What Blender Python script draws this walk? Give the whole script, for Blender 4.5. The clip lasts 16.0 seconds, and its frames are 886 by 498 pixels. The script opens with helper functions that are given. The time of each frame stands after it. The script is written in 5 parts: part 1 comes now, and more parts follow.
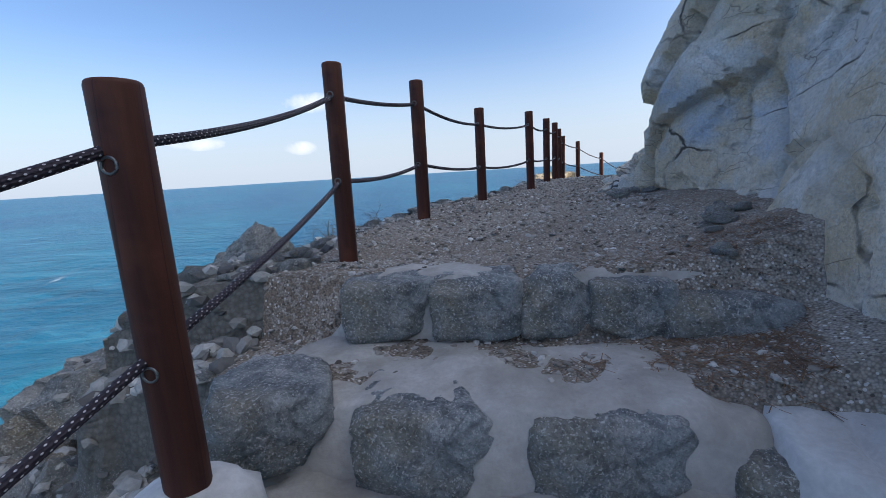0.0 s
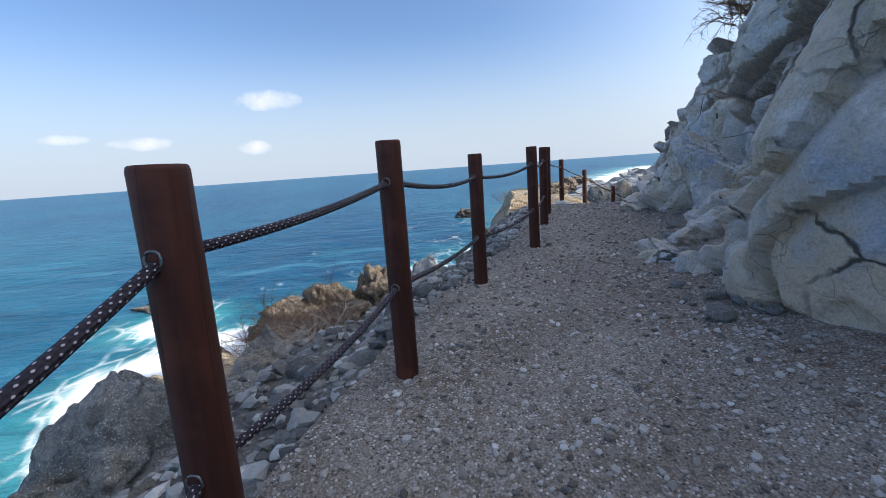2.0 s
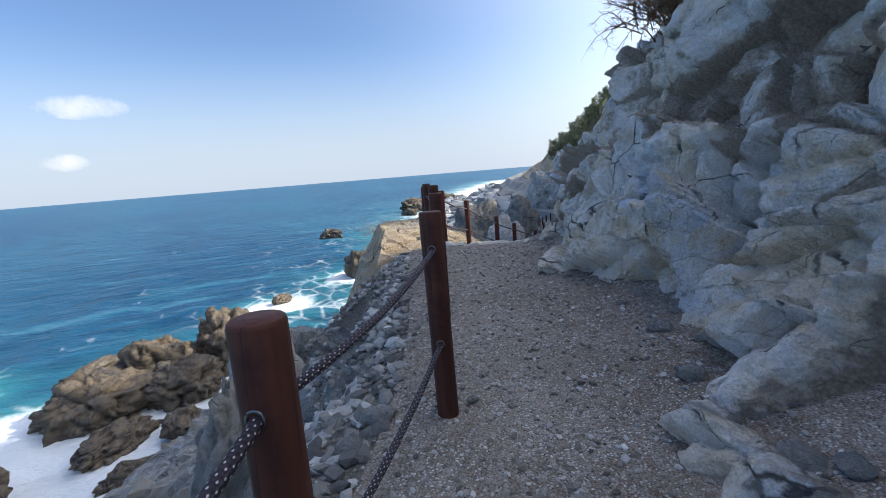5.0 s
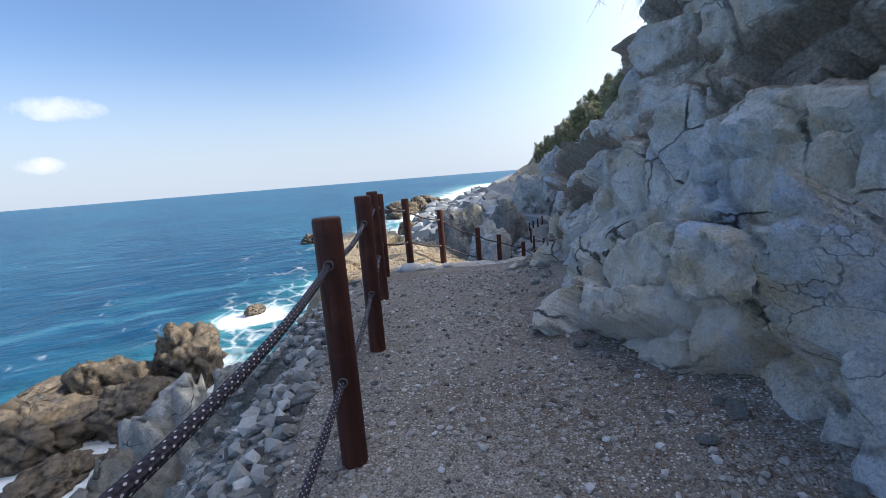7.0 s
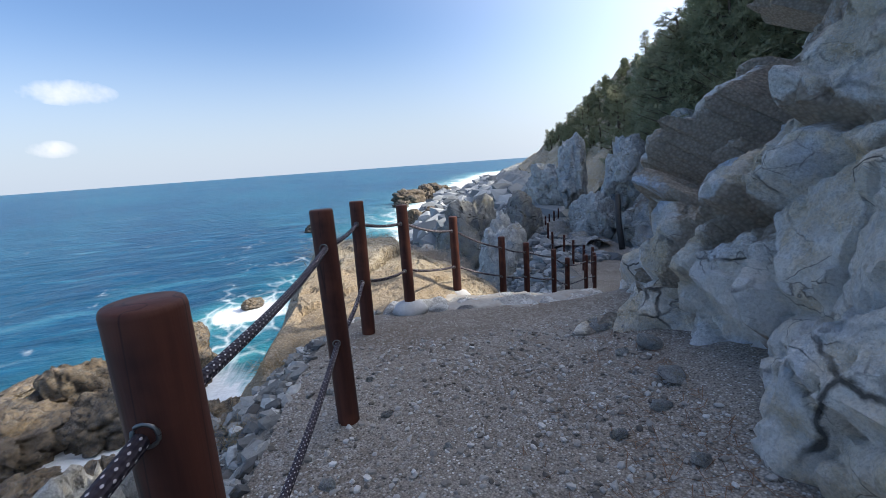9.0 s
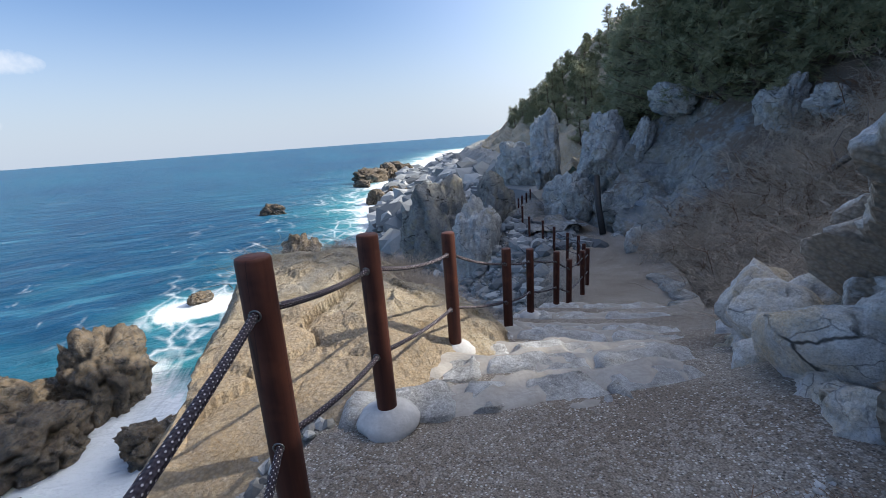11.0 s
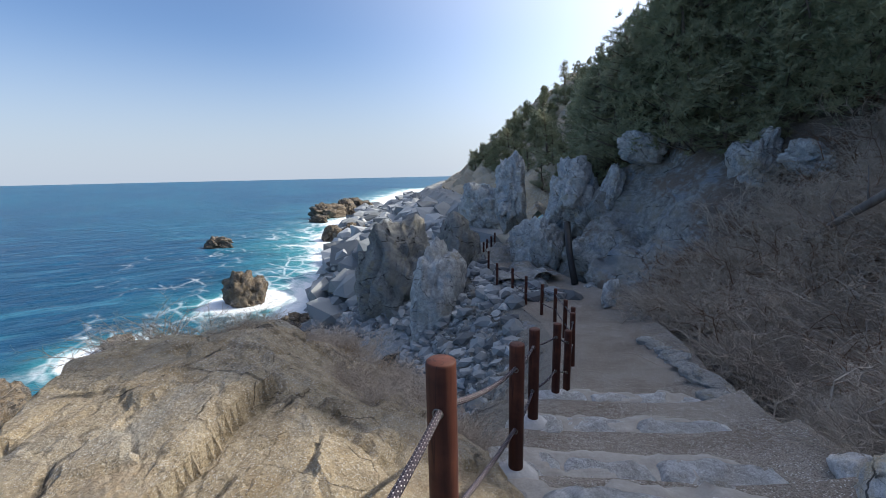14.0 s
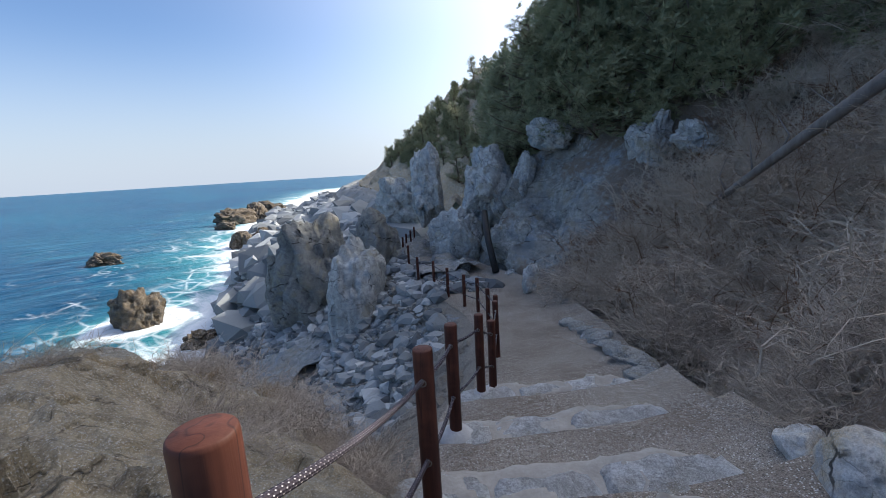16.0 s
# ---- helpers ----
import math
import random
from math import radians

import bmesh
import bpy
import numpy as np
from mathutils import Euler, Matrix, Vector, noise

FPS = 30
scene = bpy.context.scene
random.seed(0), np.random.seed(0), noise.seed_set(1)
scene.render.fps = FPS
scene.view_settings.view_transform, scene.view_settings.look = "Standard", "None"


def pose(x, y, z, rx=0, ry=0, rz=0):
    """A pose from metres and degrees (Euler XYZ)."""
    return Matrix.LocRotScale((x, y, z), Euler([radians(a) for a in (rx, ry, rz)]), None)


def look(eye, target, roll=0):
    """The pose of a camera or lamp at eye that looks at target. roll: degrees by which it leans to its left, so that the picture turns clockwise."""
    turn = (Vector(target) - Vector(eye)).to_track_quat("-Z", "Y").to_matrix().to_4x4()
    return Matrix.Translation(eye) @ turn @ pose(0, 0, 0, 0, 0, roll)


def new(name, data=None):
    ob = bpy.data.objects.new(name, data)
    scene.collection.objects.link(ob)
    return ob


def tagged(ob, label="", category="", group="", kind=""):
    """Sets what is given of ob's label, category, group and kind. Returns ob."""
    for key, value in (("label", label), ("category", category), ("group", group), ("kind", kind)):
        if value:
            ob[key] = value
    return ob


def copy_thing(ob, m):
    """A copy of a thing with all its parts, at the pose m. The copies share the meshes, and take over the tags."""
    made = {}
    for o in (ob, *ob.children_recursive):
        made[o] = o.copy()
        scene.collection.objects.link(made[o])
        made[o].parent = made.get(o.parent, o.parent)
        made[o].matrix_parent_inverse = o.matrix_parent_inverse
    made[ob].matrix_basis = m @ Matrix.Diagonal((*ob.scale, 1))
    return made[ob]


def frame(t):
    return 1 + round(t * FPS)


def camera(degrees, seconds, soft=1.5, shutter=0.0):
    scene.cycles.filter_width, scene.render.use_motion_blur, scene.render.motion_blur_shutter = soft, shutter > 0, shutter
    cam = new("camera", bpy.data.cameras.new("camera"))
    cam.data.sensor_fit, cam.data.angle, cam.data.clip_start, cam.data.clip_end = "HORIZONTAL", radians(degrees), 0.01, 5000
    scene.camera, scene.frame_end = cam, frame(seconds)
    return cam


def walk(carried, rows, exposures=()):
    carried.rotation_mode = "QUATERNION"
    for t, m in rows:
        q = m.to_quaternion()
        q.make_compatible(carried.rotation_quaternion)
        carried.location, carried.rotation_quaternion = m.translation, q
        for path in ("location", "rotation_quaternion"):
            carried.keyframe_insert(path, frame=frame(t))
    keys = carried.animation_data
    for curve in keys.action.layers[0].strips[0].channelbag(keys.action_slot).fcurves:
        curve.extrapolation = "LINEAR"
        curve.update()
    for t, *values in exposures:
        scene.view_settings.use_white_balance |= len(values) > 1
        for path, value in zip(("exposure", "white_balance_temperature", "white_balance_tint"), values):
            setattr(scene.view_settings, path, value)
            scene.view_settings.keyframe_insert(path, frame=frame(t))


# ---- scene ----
EXPOSURES = [(0.0, 0.72), (2.5, 0.62), (4.5, 0.66), (7.5, 0.72), (9.0, 0.66), (11.5, 0.52), (14.0, 0.44), (16.0, 0.62)]
CLOUDS = [(16.6, 9.2, 4.2, 1.3), (18.8, 3.9, 2.2, 0.9), (30.0, 4.7, 3.4, 0.8), (36.5, 5.2, 2.4, 0.6)]
cam = camera(91.9, 16.0, soft=0.5)
METRES, EYE, TILT, LEAN, TURN = 14.0, 1.5, 0.0, 0.0, 0.0
PATH = [
    (0, (0.283, -0.144, 1.791), (0.222, 1.823, 1.436), -3.5),
    (0.5, (0.121, 0.31, 1.968), (0.086, 2.272, 1.578), -2.9),
    (1, (0.192, 0.797, 2.146), (0.192, 2.758, 1.755), -4.1),
    (1.5, (0.13, 1.194, 2.294), (0.196, 3.156, 1.908), -4.2),
    (2, (0.121, 1.627, 2.424), (0.235, 3.589, 2.05), -4.1),
    (2.5, (0.052, 1.963, 2.54), (0.193, 3.929, 2.199), -3.9),
    (3, (0.122, 2.428, 2.558), (0.413, 4.378, 2.222), -4.0),
    (3.5, (0.177, 2.857, 2.736), (0.595, 4.779, 2.373), -4.2),
    (4, (0.296, 3.348, 2.764), (0.853, 5.231, 2.383), -4.3),
    (4.5, (0.513, 3.872, 2.814), (1.157, 5.728, 2.439), -4.5),
    (4.7, (0.589, 4.063, 2.794), (1.276, 5.906, 2.433), -4.3),
    (6.8, (1.644, 5.802, 2.735), (2.386, 7.628, 2.401), -5.2),
    (7, (1.753, 5.978, 2.74), (2.519, 7.794, 2.399), -4.6),
    (7.5, (2.094, 6.494, 2.75), (2.876, 8.301, 2.401), -4.2),
    (8, (2.297, 7.044, 2.762), (3.079, 8.845, 2.384), -3.3),
    (8.5, (2.502, 7.629, 2.8), (3.262, 9.438, 2.415), -4.3),
    (9, (2.635, 8.23, 2.814), (3.363, 10.05, 2.419), -4.1),
    (11.3, (3.417, 10.614, 2.886), (4.317, 12.321, 2.361), -4.7),
    (11.5, (3.505, 10.771, 2.865), (4.427, 12.463, 2.329), -5.1),
    (12, (3.632, 11.145, 2.836), (4.59, 12.815, 2.292), -4.8),
    (12.5, (3.791, 11.473, 2.808), (4.792, 13.121, 2.278), -5.0),
    (13, (3.943, 11.819, 2.789), (4.961, 13.468, 2.293), -4.7),
    (13.5, (4.078, 12.075, 2.75), (5.107, 13.731, 2.308), -3.2),
    (14, (4.143, 12.29, 2.771), (5.206, 13.951, 2.432), -1.2),
    (14.5, (4.136, 12.388, 2.749), (5.236, 14.028, 2.431), -1.2),
    (15, (4.275, 12.439, 2.657), (5.444, 14.002, 2.22), -1.6),
    (15.5, (4.557, 12.56, 2.589), (5.778, 14.062, 2.085), -3.2),
    (16, (4.813, 12.808, 2.494), (6.154, 14.246, 2.128), -3.5),
]
walk(cam, [(t, look(eye, target, roll)) for t, eye, target, roll in PATH], EXPOSURES)


# ---- world and sun ----
SUN_DIR = Vector((0.90, -0.22, 0.66)).normalized()
SEA_Z = -8.5
world = bpy.data.worlds.new("world")
scene.world = world
world.use_nodes = True
wt = world.node_tree
wt.nodes.clear()
w_out = wt.nodes.new("ShaderNodeOutputWorld")
w_bg = wt.nodes.new("ShaderNodeBackground")
w_sky = wt.nodes.new("ShaderNodeTexSky")
w_sky.sky_type = "NISHITA"
w_sky.sun_disc = False
w_sky.sun_elevation = math.asin(SUN_DIR.z)
w_sky.sun_rotation = math.atan2(SUN_DIR.x, SUN_DIR.y)
w_sky.air_density, w_sky.dust_density, w_sky.ozone_density = 1.0, 1.2, 2.5
w_bg.inputs["Strength"].default_value = 0.12
w_geo = wt.nodes.new("ShaderNodeTexCoord")
cloud_fac = None


def w_math(op, a, b=None):
    n = wt.nodes.new("ShaderNodeMath")
    n.operation = op
    for i, v in enumerate((a, b)):
        if v is None:
            continue
        if isinstance(v, (int, float)):
            n.inputs[i].default_value = v
        else:
            wt.links.new(v, n.inputs[i])
    return n.outputs[0]


# small fair-weather clouds low over the sea: azimuth from +y towards -x, elevation, half sizes
w_sep = wt.nodes.new("ShaderNodeSeparateXYZ")
wt.links.new(w_geo.outputs["Generated"], w_sep.inputs[0])
w_az = w_math("ARCTAN2", w_math("MULTIPLY", w_sep.outputs[0], -1.0), w_sep.outputs[1])
w_noise = wt.nodes.new("ShaderNodeTexNoise")
w_noise.inputs["Scale"].default_value = 26.0
w_noise.inputs["Detail"].default_value = 6.0
w_noise.inputs["Roughness"].default_value = 0.62
wt.links.new(w_geo.outputs["Generated"], w_noise.inputs["Vector"])
for az, el, sa, se in CLOUDS:
    da = w_math("DIVIDE", w_math("SUBTRACT", w_az, radians(az)), radians(sa))
    de = w_math("DIVIDE", w_math("SUBTRACT", w_sep.outputs[2], math.sin(radians(el))), radians(se))
    r2 = w_math("ADD", w_math("MULTIPLY", da, da), w_math("MULTIPLY", de, de))
    m = w_math("MAXIMUM", w_math("SUBTRACT", 1.0, r2), 0.0)
    cloud_fac = m if cloud_fac is None else w_math("MAXIMUM", cloud_fac, m)
w_ramp = wt.nodes.new("ShaderNodeMapRange")
w_ramp.inputs["From Min"].default_value, w_ramp.inputs["From Max"].default_value = 0.42, 0.95
wt.links.new(w_math("ADD", w_math("MULTIPLY", cloud_fac, 0.45), w_math("MULTIPLY", w_math("MINIMUM", w_math("MULTIPLY", cloud_fac, 8.0), 1.0), w_math("SUBTRACT", w_noise.outputs[0], 0.12))), w_ramp.inputs["Value"])
w_mix = wt.nodes.new("ShaderNodeMix")
w_mix.data_type = "RGBA"
wt.links.new(w_math("MULTIPLY", w_ramp.outputs[0], 0.6), w_mix.inputs["Factor"])
# sea haze: the sky pales towards the horizon
w_haze = wt.nodes.new("ShaderNodeMapRange")
w_haze.interpolation_type = "SMOOTHSTEP"
w_haze.inputs["From Min"].default_value, w_haze.inputs["From Max"].default_value = 0.0, 0.30
w_haze.inputs["To Min"].default_value, w_haze.inputs["To Max"].default_value = 0.9, 0.0
wt.links.new(w_sep.outputs[2], w_haze.inputs["Value"])
w_tint = wt.nodes.new("ShaderNodeMix")
w_tint.data_type, w_tint.blend_type = "RGBA", "MULTIPLY"
w_tint.inputs["Factor"].default_value = 1.0
w_tint.inputs[7].default_value = (0.80, 0.89, 1.03, 1)
wt.links.new(w_sky.outputs[0], w_tint.inputs[6])
w_pale = wt.nodes.new("ShaderNodeMix")
w_pale.data_type = "RGBA"
w_pale.inputs[7].default_value = (3.5, 4.0, 4.75, 1)
wt.links.new(w_haze.outputs[0], w_pale.inputs["Factor"])
wt.links.new(w_tint.outputs[2], w_pale.inputs[6])
# wide hazy glow of the sky round the sun
w_dot = wt.nodes.new("ShaderNodeVectorMath")
w_dot.operation = "DOT_PRODUCT"
w_dot.inputs[1].default_value = SUN_DIR
wt.links.new(w_geo.outputs["Generated"], w_dot.inputs[0])
w_glow = w_math("MULTIPLY", w_math("POWER", w_math("MAXIMUM", w_dot.outputs["Value"], 0.0), 2.8), 12.0)
w_aure = wt.nodes.new("ShaderNodeMix")
w_aure.data_type, w_aure.blend_type = "RGBA", "ADD"
w_aure.inputs["Factor"].default_value = 1.0
w_gcol = wt.nodes.new("ShaderNodeMix")
w_gcol.data_type, w_gcol.blend_type = "RGBA", "MULTIPLY"
w_gcol.inputs["Factor"].default_value = 1.0
w_gcol.inputs[7].default_value = (1.0, 0.94, 0.86, 1)
wt.links.new(w_glow, w_gcol.inputs[6])
wt.links.new(w_pale.outputs[2], w_aure.inputs[6])
wt.links.new(w_gcol.outputs[2], w_aure.inputs[7])
wt.links.new(w_aure.outputs[2], w_mix.inputs[6])
w_mix.inputs[7].default_value = (6.6, 6.5, 6.6, 1)
wt.links.new(w_mix.outputs[2], w_bg.inputs["Color"])
wt.links.new(w_bg.outputs[0], w_out.inputs["Surface"])

sun = new("sun", bpy.data.lights.new("sun", "SUN"))
sun.data.energy, sun.data.angle, sun.data.color = 3.6, radians(0.53), (1.0, 0.93, 0.82)
sun.matrix_world = look(SUN_DIR * 60, (0, 0, 0))


# ---- materials ----
class Mat:
    """A node material being put together."""

    def __init__(self, name, rough=0.9, spec=0.3):
        self.m = bpy.data.materials.new(name)
        self.m.use_nodes = True
        self.t = self.m.node_tree
        self.b = self.t.nodes["Principled BSDF"]
        self.b.inputs["Roughness"].default_value = rough
        self.b.inputs["Specular IOR Level"].default_value = spec
        self.co = self.t.nodes.new("ShaderNodeTexCoord").outputs["Object"]
        self.geo = self.t.nodes.new("ShaderNodeNewGeometry")
        self.info = self.t.nodes.new("ShaderNodeObjectInfo")

    def put(self, sock, v):
        if isinstance(v, bpy.types.NodeSocket):
            self.t.links.new(v, sock)
        elif isinstance(v, tuple):
            sock.default_value = (*v, 1.0)[:4] if sock.type == "RGBA" else v
        else:
            sock.default_value = v

    def pos(self, sx=1.0, sy=1.0, sz=1.0, rot=(0, 0, 0)):
        n = self.t.nodes.new("ShaderNodeMapping")
        self.t.links.new(self.co, n.inputs[0])
        n.inputs["Scale"].default_value = (sx, sy, sz)
        n.inputs["Rotation"].default_value = rot
        return n.outputs[0]

    def noise(self, scale, detail=4.0, rough=0.55, vec=None, warp=0.0):
        n = self.t.nodes.new("ShaderNodeTexNoise")
        self.t.links.new(vec or self.co, n.inputs["Vector"])
        n.inputs["Scale"].default_value, n.inputs["Detail"].default_value = scale, detail
        n.inputs["Roughness"].default_value, n.inputs["Distortion"].default_value = rough, warp
        return n.outputs[0]

    def cells(self, scale, feature="F1", vec=None, rnd=1.0):
        n = self.t.nodes.new("ShaderNodeTexVoronoi")
        n.feature = feature
        self.t.links.new(vec or self.co, n.inputs["Vector"])
        n.inputs["Scale"].default_value = scale
        n.inputs["Randomness"].default_value = rnd
        return n

    def ramp(self, v, a, b, lo=0.0, hi=1.0):
        n = self.t.nodes.new("ShaderNodeMapRange")
        self.t.links.new(v, n.inputs["Value"])
        for key, val in (("From Min", a), ("From Max", b), ("To Min", lo), ("To Max", hi)):
            n.inputs[key].default_value = val
        return n.outputs[0]

    def math(self, op, a, b=0.0):
        n = self.t.nodes.new("ShaderNodeMath")
        n.operation = op
        self.put(n.inputs[0], a)
        self.put(n.inputs[1], b)
        return n.outputs[0]

    def mix(self, f, a, b, mode="MIX"):
        n = self.t.nodes.new("ShaderNodeMix")
        n.data_type, n.blend_type = "RGBA", mode
        self.put(n.inputs["Factor"], f)
        self.put(n.inputs[6], a)
        self.put(n.inputs[7], b)
        return n.outputs[2]

    def attr(self, name):
        n = self.t.nodes.new("ShaderNodeAttribute")
        n.attribute_name = name
        return n.outputs["Fac"]

    def bump(self, h, strength, dist):
        n = self.t.nodes.new("ShaderNodeBump")
        n.inputs["Strength"].default_value, n.inputs["Distance"].default_value = strength, dist
        self.t.links.new(h, n.inputs["Height"])
        if self.b.inputs["Normal"].is_linked:
            self.t.links.new(self.b.inputs["Normal"].links[0].from_socket, n.inputs["Normal"])
        self.t.links.new(n.outputs[0], self.b.inputs["Normal"])

    def done(self, colour):
        self.put(self.b.inputs["Base Color"], colour)
        return self.m


def rock_material(name, pale, dark, stain, blue, crack=0.5, seam_scale=1.3, speck=0.5, stain_at=(0.52, 0.66), soil=(0.21, 0.18, 0.145)):
    """Jointed coarse rock: two tones, ochre stains, bluish patches, dark joints, mineral specks; earth where the sheet says so."""
    k = Mat(name, 0.88, 0.25)
    big = k.noise(0.9, 6, 0.62, warp=0.8)
    mid = k.noise(4.0, 8, 0.7, warp=0.5)
    fine = k.noise(60.0, 5, 0.75)
    c = k.mix(k.ramp(mid, 0.44, 0.56), dark, pale)
    c = k.mix(k.ramp(k.noise(1.7, 6, 0.65, k.pos(1, 1, 1, (0.5, 0.3, 1.0))), *stain_at), c, stain)
    c = k.mix(k.ramp(big, 0.53, 0.66), c, blue)
    c = k.mix(k.ramp(k.noise(11.0, 6, 0.75, warp=1.0), 0.54, 0.64, 0.0, 0.55 * speck), c, k.mix(0.6, c, (0.06, 0.06, 0.06)))
    c = k.mix(k.ramp(fine, 0.47, 0.58, 0.0, speck), c, k.mix(0.65, c, (0.04, 0.045, 0.05)))
    chip = k.cells(26.0, "F1", k.pos(1.0, 1.0, 1.6, (0.7, 0.2, 0.4)))
    c = k.mix(k.ramp(chip.outputs["Color"], 0.62, 0.9, 0.0, 0.6 * speck), c, k.mix(0.55, c, (0.05, 0.05, 0.05)))
    c = k.mix(k.ramp(k.noise(95.0, 3, 0.6), 0.56, 0.63, 0.0, 0.65), c, (0.78, 0.78, 0.76))
    c = k.mix(k.ramp(k.noise(130.0, 3, 0.7, k.pos(1, 1, 1, (0.9, 0.1, 0.3))), 0.59, 0.65, 0.0, 0.85 * speck), c, (0.05, 0.05, 0.055))
    bend = k.t.nodes.new("ShaderNodeTexNoise")
    bend.inputs["Scale"].default_value, bend.inputs["Detail"].default_value = 2.2, 6.0
    k.t.links.new(k.co, bend.inputs["Vector"])
    warped = k.mix(0.22, k.pos(1.0, 1.0, 1.7, (0.4, 0.5, 0.2)), bend.outputs[1], "LINEAR_LIGHT")
    seam = k.ramp(k.cells(seam_scale, "DISTANCE_TO_EDGE", warped).outputs["Distance"], 0.006, 0.02, crack, 0.0)
    seam = k.math("MULTIPLY", seam, k.ramp(k.noise(1.9, 4), 0.46, 0.6))
    fineseam = k.ramp(k.cells(seam_scale * 3.3, "DISTANCE_TO_EDGE", warped).outputs["Distance"], 0.0, 0.02, crack * 0.7, 0.0)
    seam = k.math("MAXIMUM", seam, k.math("MULTIPLY", fineseam, k.ramp(k.noise(2.7, 4), 0.5, 0.62)))
    block = k.cells(seam_scale, "F1", warped).outputs["Color"]
    c = k.mix(k.ramp(block, 0.3, 0.95, 0.0, 0.45), c, k.mix(0.5, dark, stain))
    chunk = k.cells(seam_scale * 3.3, "F1", warped).outputs["Color"]
    c = k.mix(k.ramp(chunk, 0.45, 1.0, 0.0, 0.3), c, k.mix(0.5, dark, blue))
    c = k.mix(seam, c, (0.025, 0.024, 0.022))
    earth = k.ramp(k.math("ADD", k.attr("soil"), k.math("MULTIPLY", k.math("SUBTRACT", k.noise(3.5, 6, 0.7), 0.5), 0.9)), 0.42, 0.56)
    grain = k.cells(42.0)
    # crevices between earth grains are shaded in the colour itself
    dirt = k.mix(k.ramp(grain.outputs["Distance"], 0.2, 0.8, 0.0, 0.35), k.mix(grain.outputs["Color"], soil, k.mix(0.35, soil, (0.5, 0.48, 0.44))), (0.04, 0.035, 0.03))
    c = k.mix(earth, c, dirt)
    k.bump(k.math("SUBTRACT", mid, k.math("MULTIPLY", seam, 0.5)), 0.9, 0.06)
    k.bump(k.noise(16.0, 6, 0.7), 0.9, 0.05)
    k.bump(chip.outputs["Distance"], speck, -0.012)
    k.bump(fine, 0.7, 0.012)
    return k.done(c)


M_CLIFF = rock_material("cliff_rock", (0.93, 0.93, 0.91), (0.80, 0.78, 0.74), (0.74, 0.62, 0.44), (0.56, 0.67, 0.82), 0.85, 1.1, 0.4, (0.45, 0.58), (0.47, 0.39, 0.31))
M_GREY = rock_material("grey_rock", (0.40, 0.41, 0.40), (0.20, 0.21, 0.21), (0.33, 0.29, 0.22), (0.25, 0.30, 0.36), 0.7, 0.8, soil=(0.22, 0.205, 0.18))
M_PALE = rock_material("pale_rock", (0.68, 0.69, 0.67), (0.40, 0.41, 0.41), (0.44, 0.40, 0.31), (0.34, 0.42, 0.49), 0.75, 0.9)
M_HILL = rock_material("hill_rock_and_soil", (0.42, 0.43, 0.40), (0.20, 0.205, 0.20), (0.31, 0.27, 0.20), (0.25, 0.30, 0.35), 0.85, 0.6, soil=(0.20, 0.145, 0.105))
M_WARM = rock_material("ochre_rock", (0.54, 0.45, 0.31), (0.36, 0.295, 0.20), (0.44, 0.33, 0.19), (0.37, 0.36, 0.32), 0.9, 0.7, 0.4, soil=(0.46, 0.35, 0.22))
M_WET = rock_material("wet_shore_rock", (0.22, 0.16, 0.095), (0.05, 0.04, 0.03), (0.21, 0.15, 0.085), (0.045, 0.04, 0.035), 0.9, 0.5)
M_DARK = rock_material("dark_boulder_rock", (0.30, 0.30, 0.28), (0.15, 0.155, 0.155), (0.28, 0.25, 0.17), (0.18, 0.21, 0.24), 0.9, 0.35)
M_STEP = rock_material("step_stone", (0.50, 0.51, 0.51), (0.24, 0.26, 0.27), (0.36, 0.32, 0.25), (0.26, 0.34, 0.38), 0.3, 1.0, 0.5)
M_STAIR = rock_material("stair_stone", (0.68, 0.69, 0.69), (0.46, 0.455, 0.44), (0.36, 0.31, 0.24), (0.36, 0.38, 0.40), 0.2, 1.0, 0.45)


def gravel_material(name, dirt, grit, damp):
    k = Mat(name, 0.95, 0.15)
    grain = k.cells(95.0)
    small = k.cells(38.0)
    big = k.noise(0.8, 5, 0.6)
    c = k.mix(k.ramp(big, 0.38, 0.62), dirt, damp)
    pick = k.math("GREATER_THAN", k.math("MULTIPLY", small.outputs["Color"], 1.0), 0.52)
    c = k.mix(k.math("MULTIPLY", pick, k.ramp(k.noise(1.4, 4), 0.35, 0.6, 0.15, 0.75)), c, k.mix(small.outputs["Color"], grit, dirt))
    # shade in the gaps between grains, darkened into the colour
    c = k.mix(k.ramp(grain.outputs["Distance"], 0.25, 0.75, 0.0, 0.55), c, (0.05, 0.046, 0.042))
    pebble = k.cells(62.0, "F1", k.pos(1, 1, 1, (0.3, 0.2, 0.9)))
    light = k.math("MULTIPLY", k.math("GREATER_THAN", pebble.outputs["Color"], 0.66), k.ramp(pebble.outputs["Distance"], 0.32, 0.42, 1.0, 0.0))
    c = k.mix(k.math("MULTIPLY", light, k.ramp(k.noise(2.3, 4), 0.35, 0.6, 0.3, 0.9)), c, k.mix(0.45, grit, (0.7, 0.69, 0.66)))
    shade = k.math("MULTIPLY", k.math("LESS_THAN", pebble.outputs["Color"], 0.3), k.ramp(pebble.outputs["Distance"], 0.32, 0.42, 0.7, 0.0))
    c = k.mix(shade, c, (0.06, 0.055, 0.05))
    k.bump(k.noise(7.0, 5, 0.6), 0.6, 0.03)
    k.bump(small.outputs["Distance"], 0.55, -0.012)
    k.bump(grain.outputs["Distance"], 0.6, -0.006)
    return k.done(c)


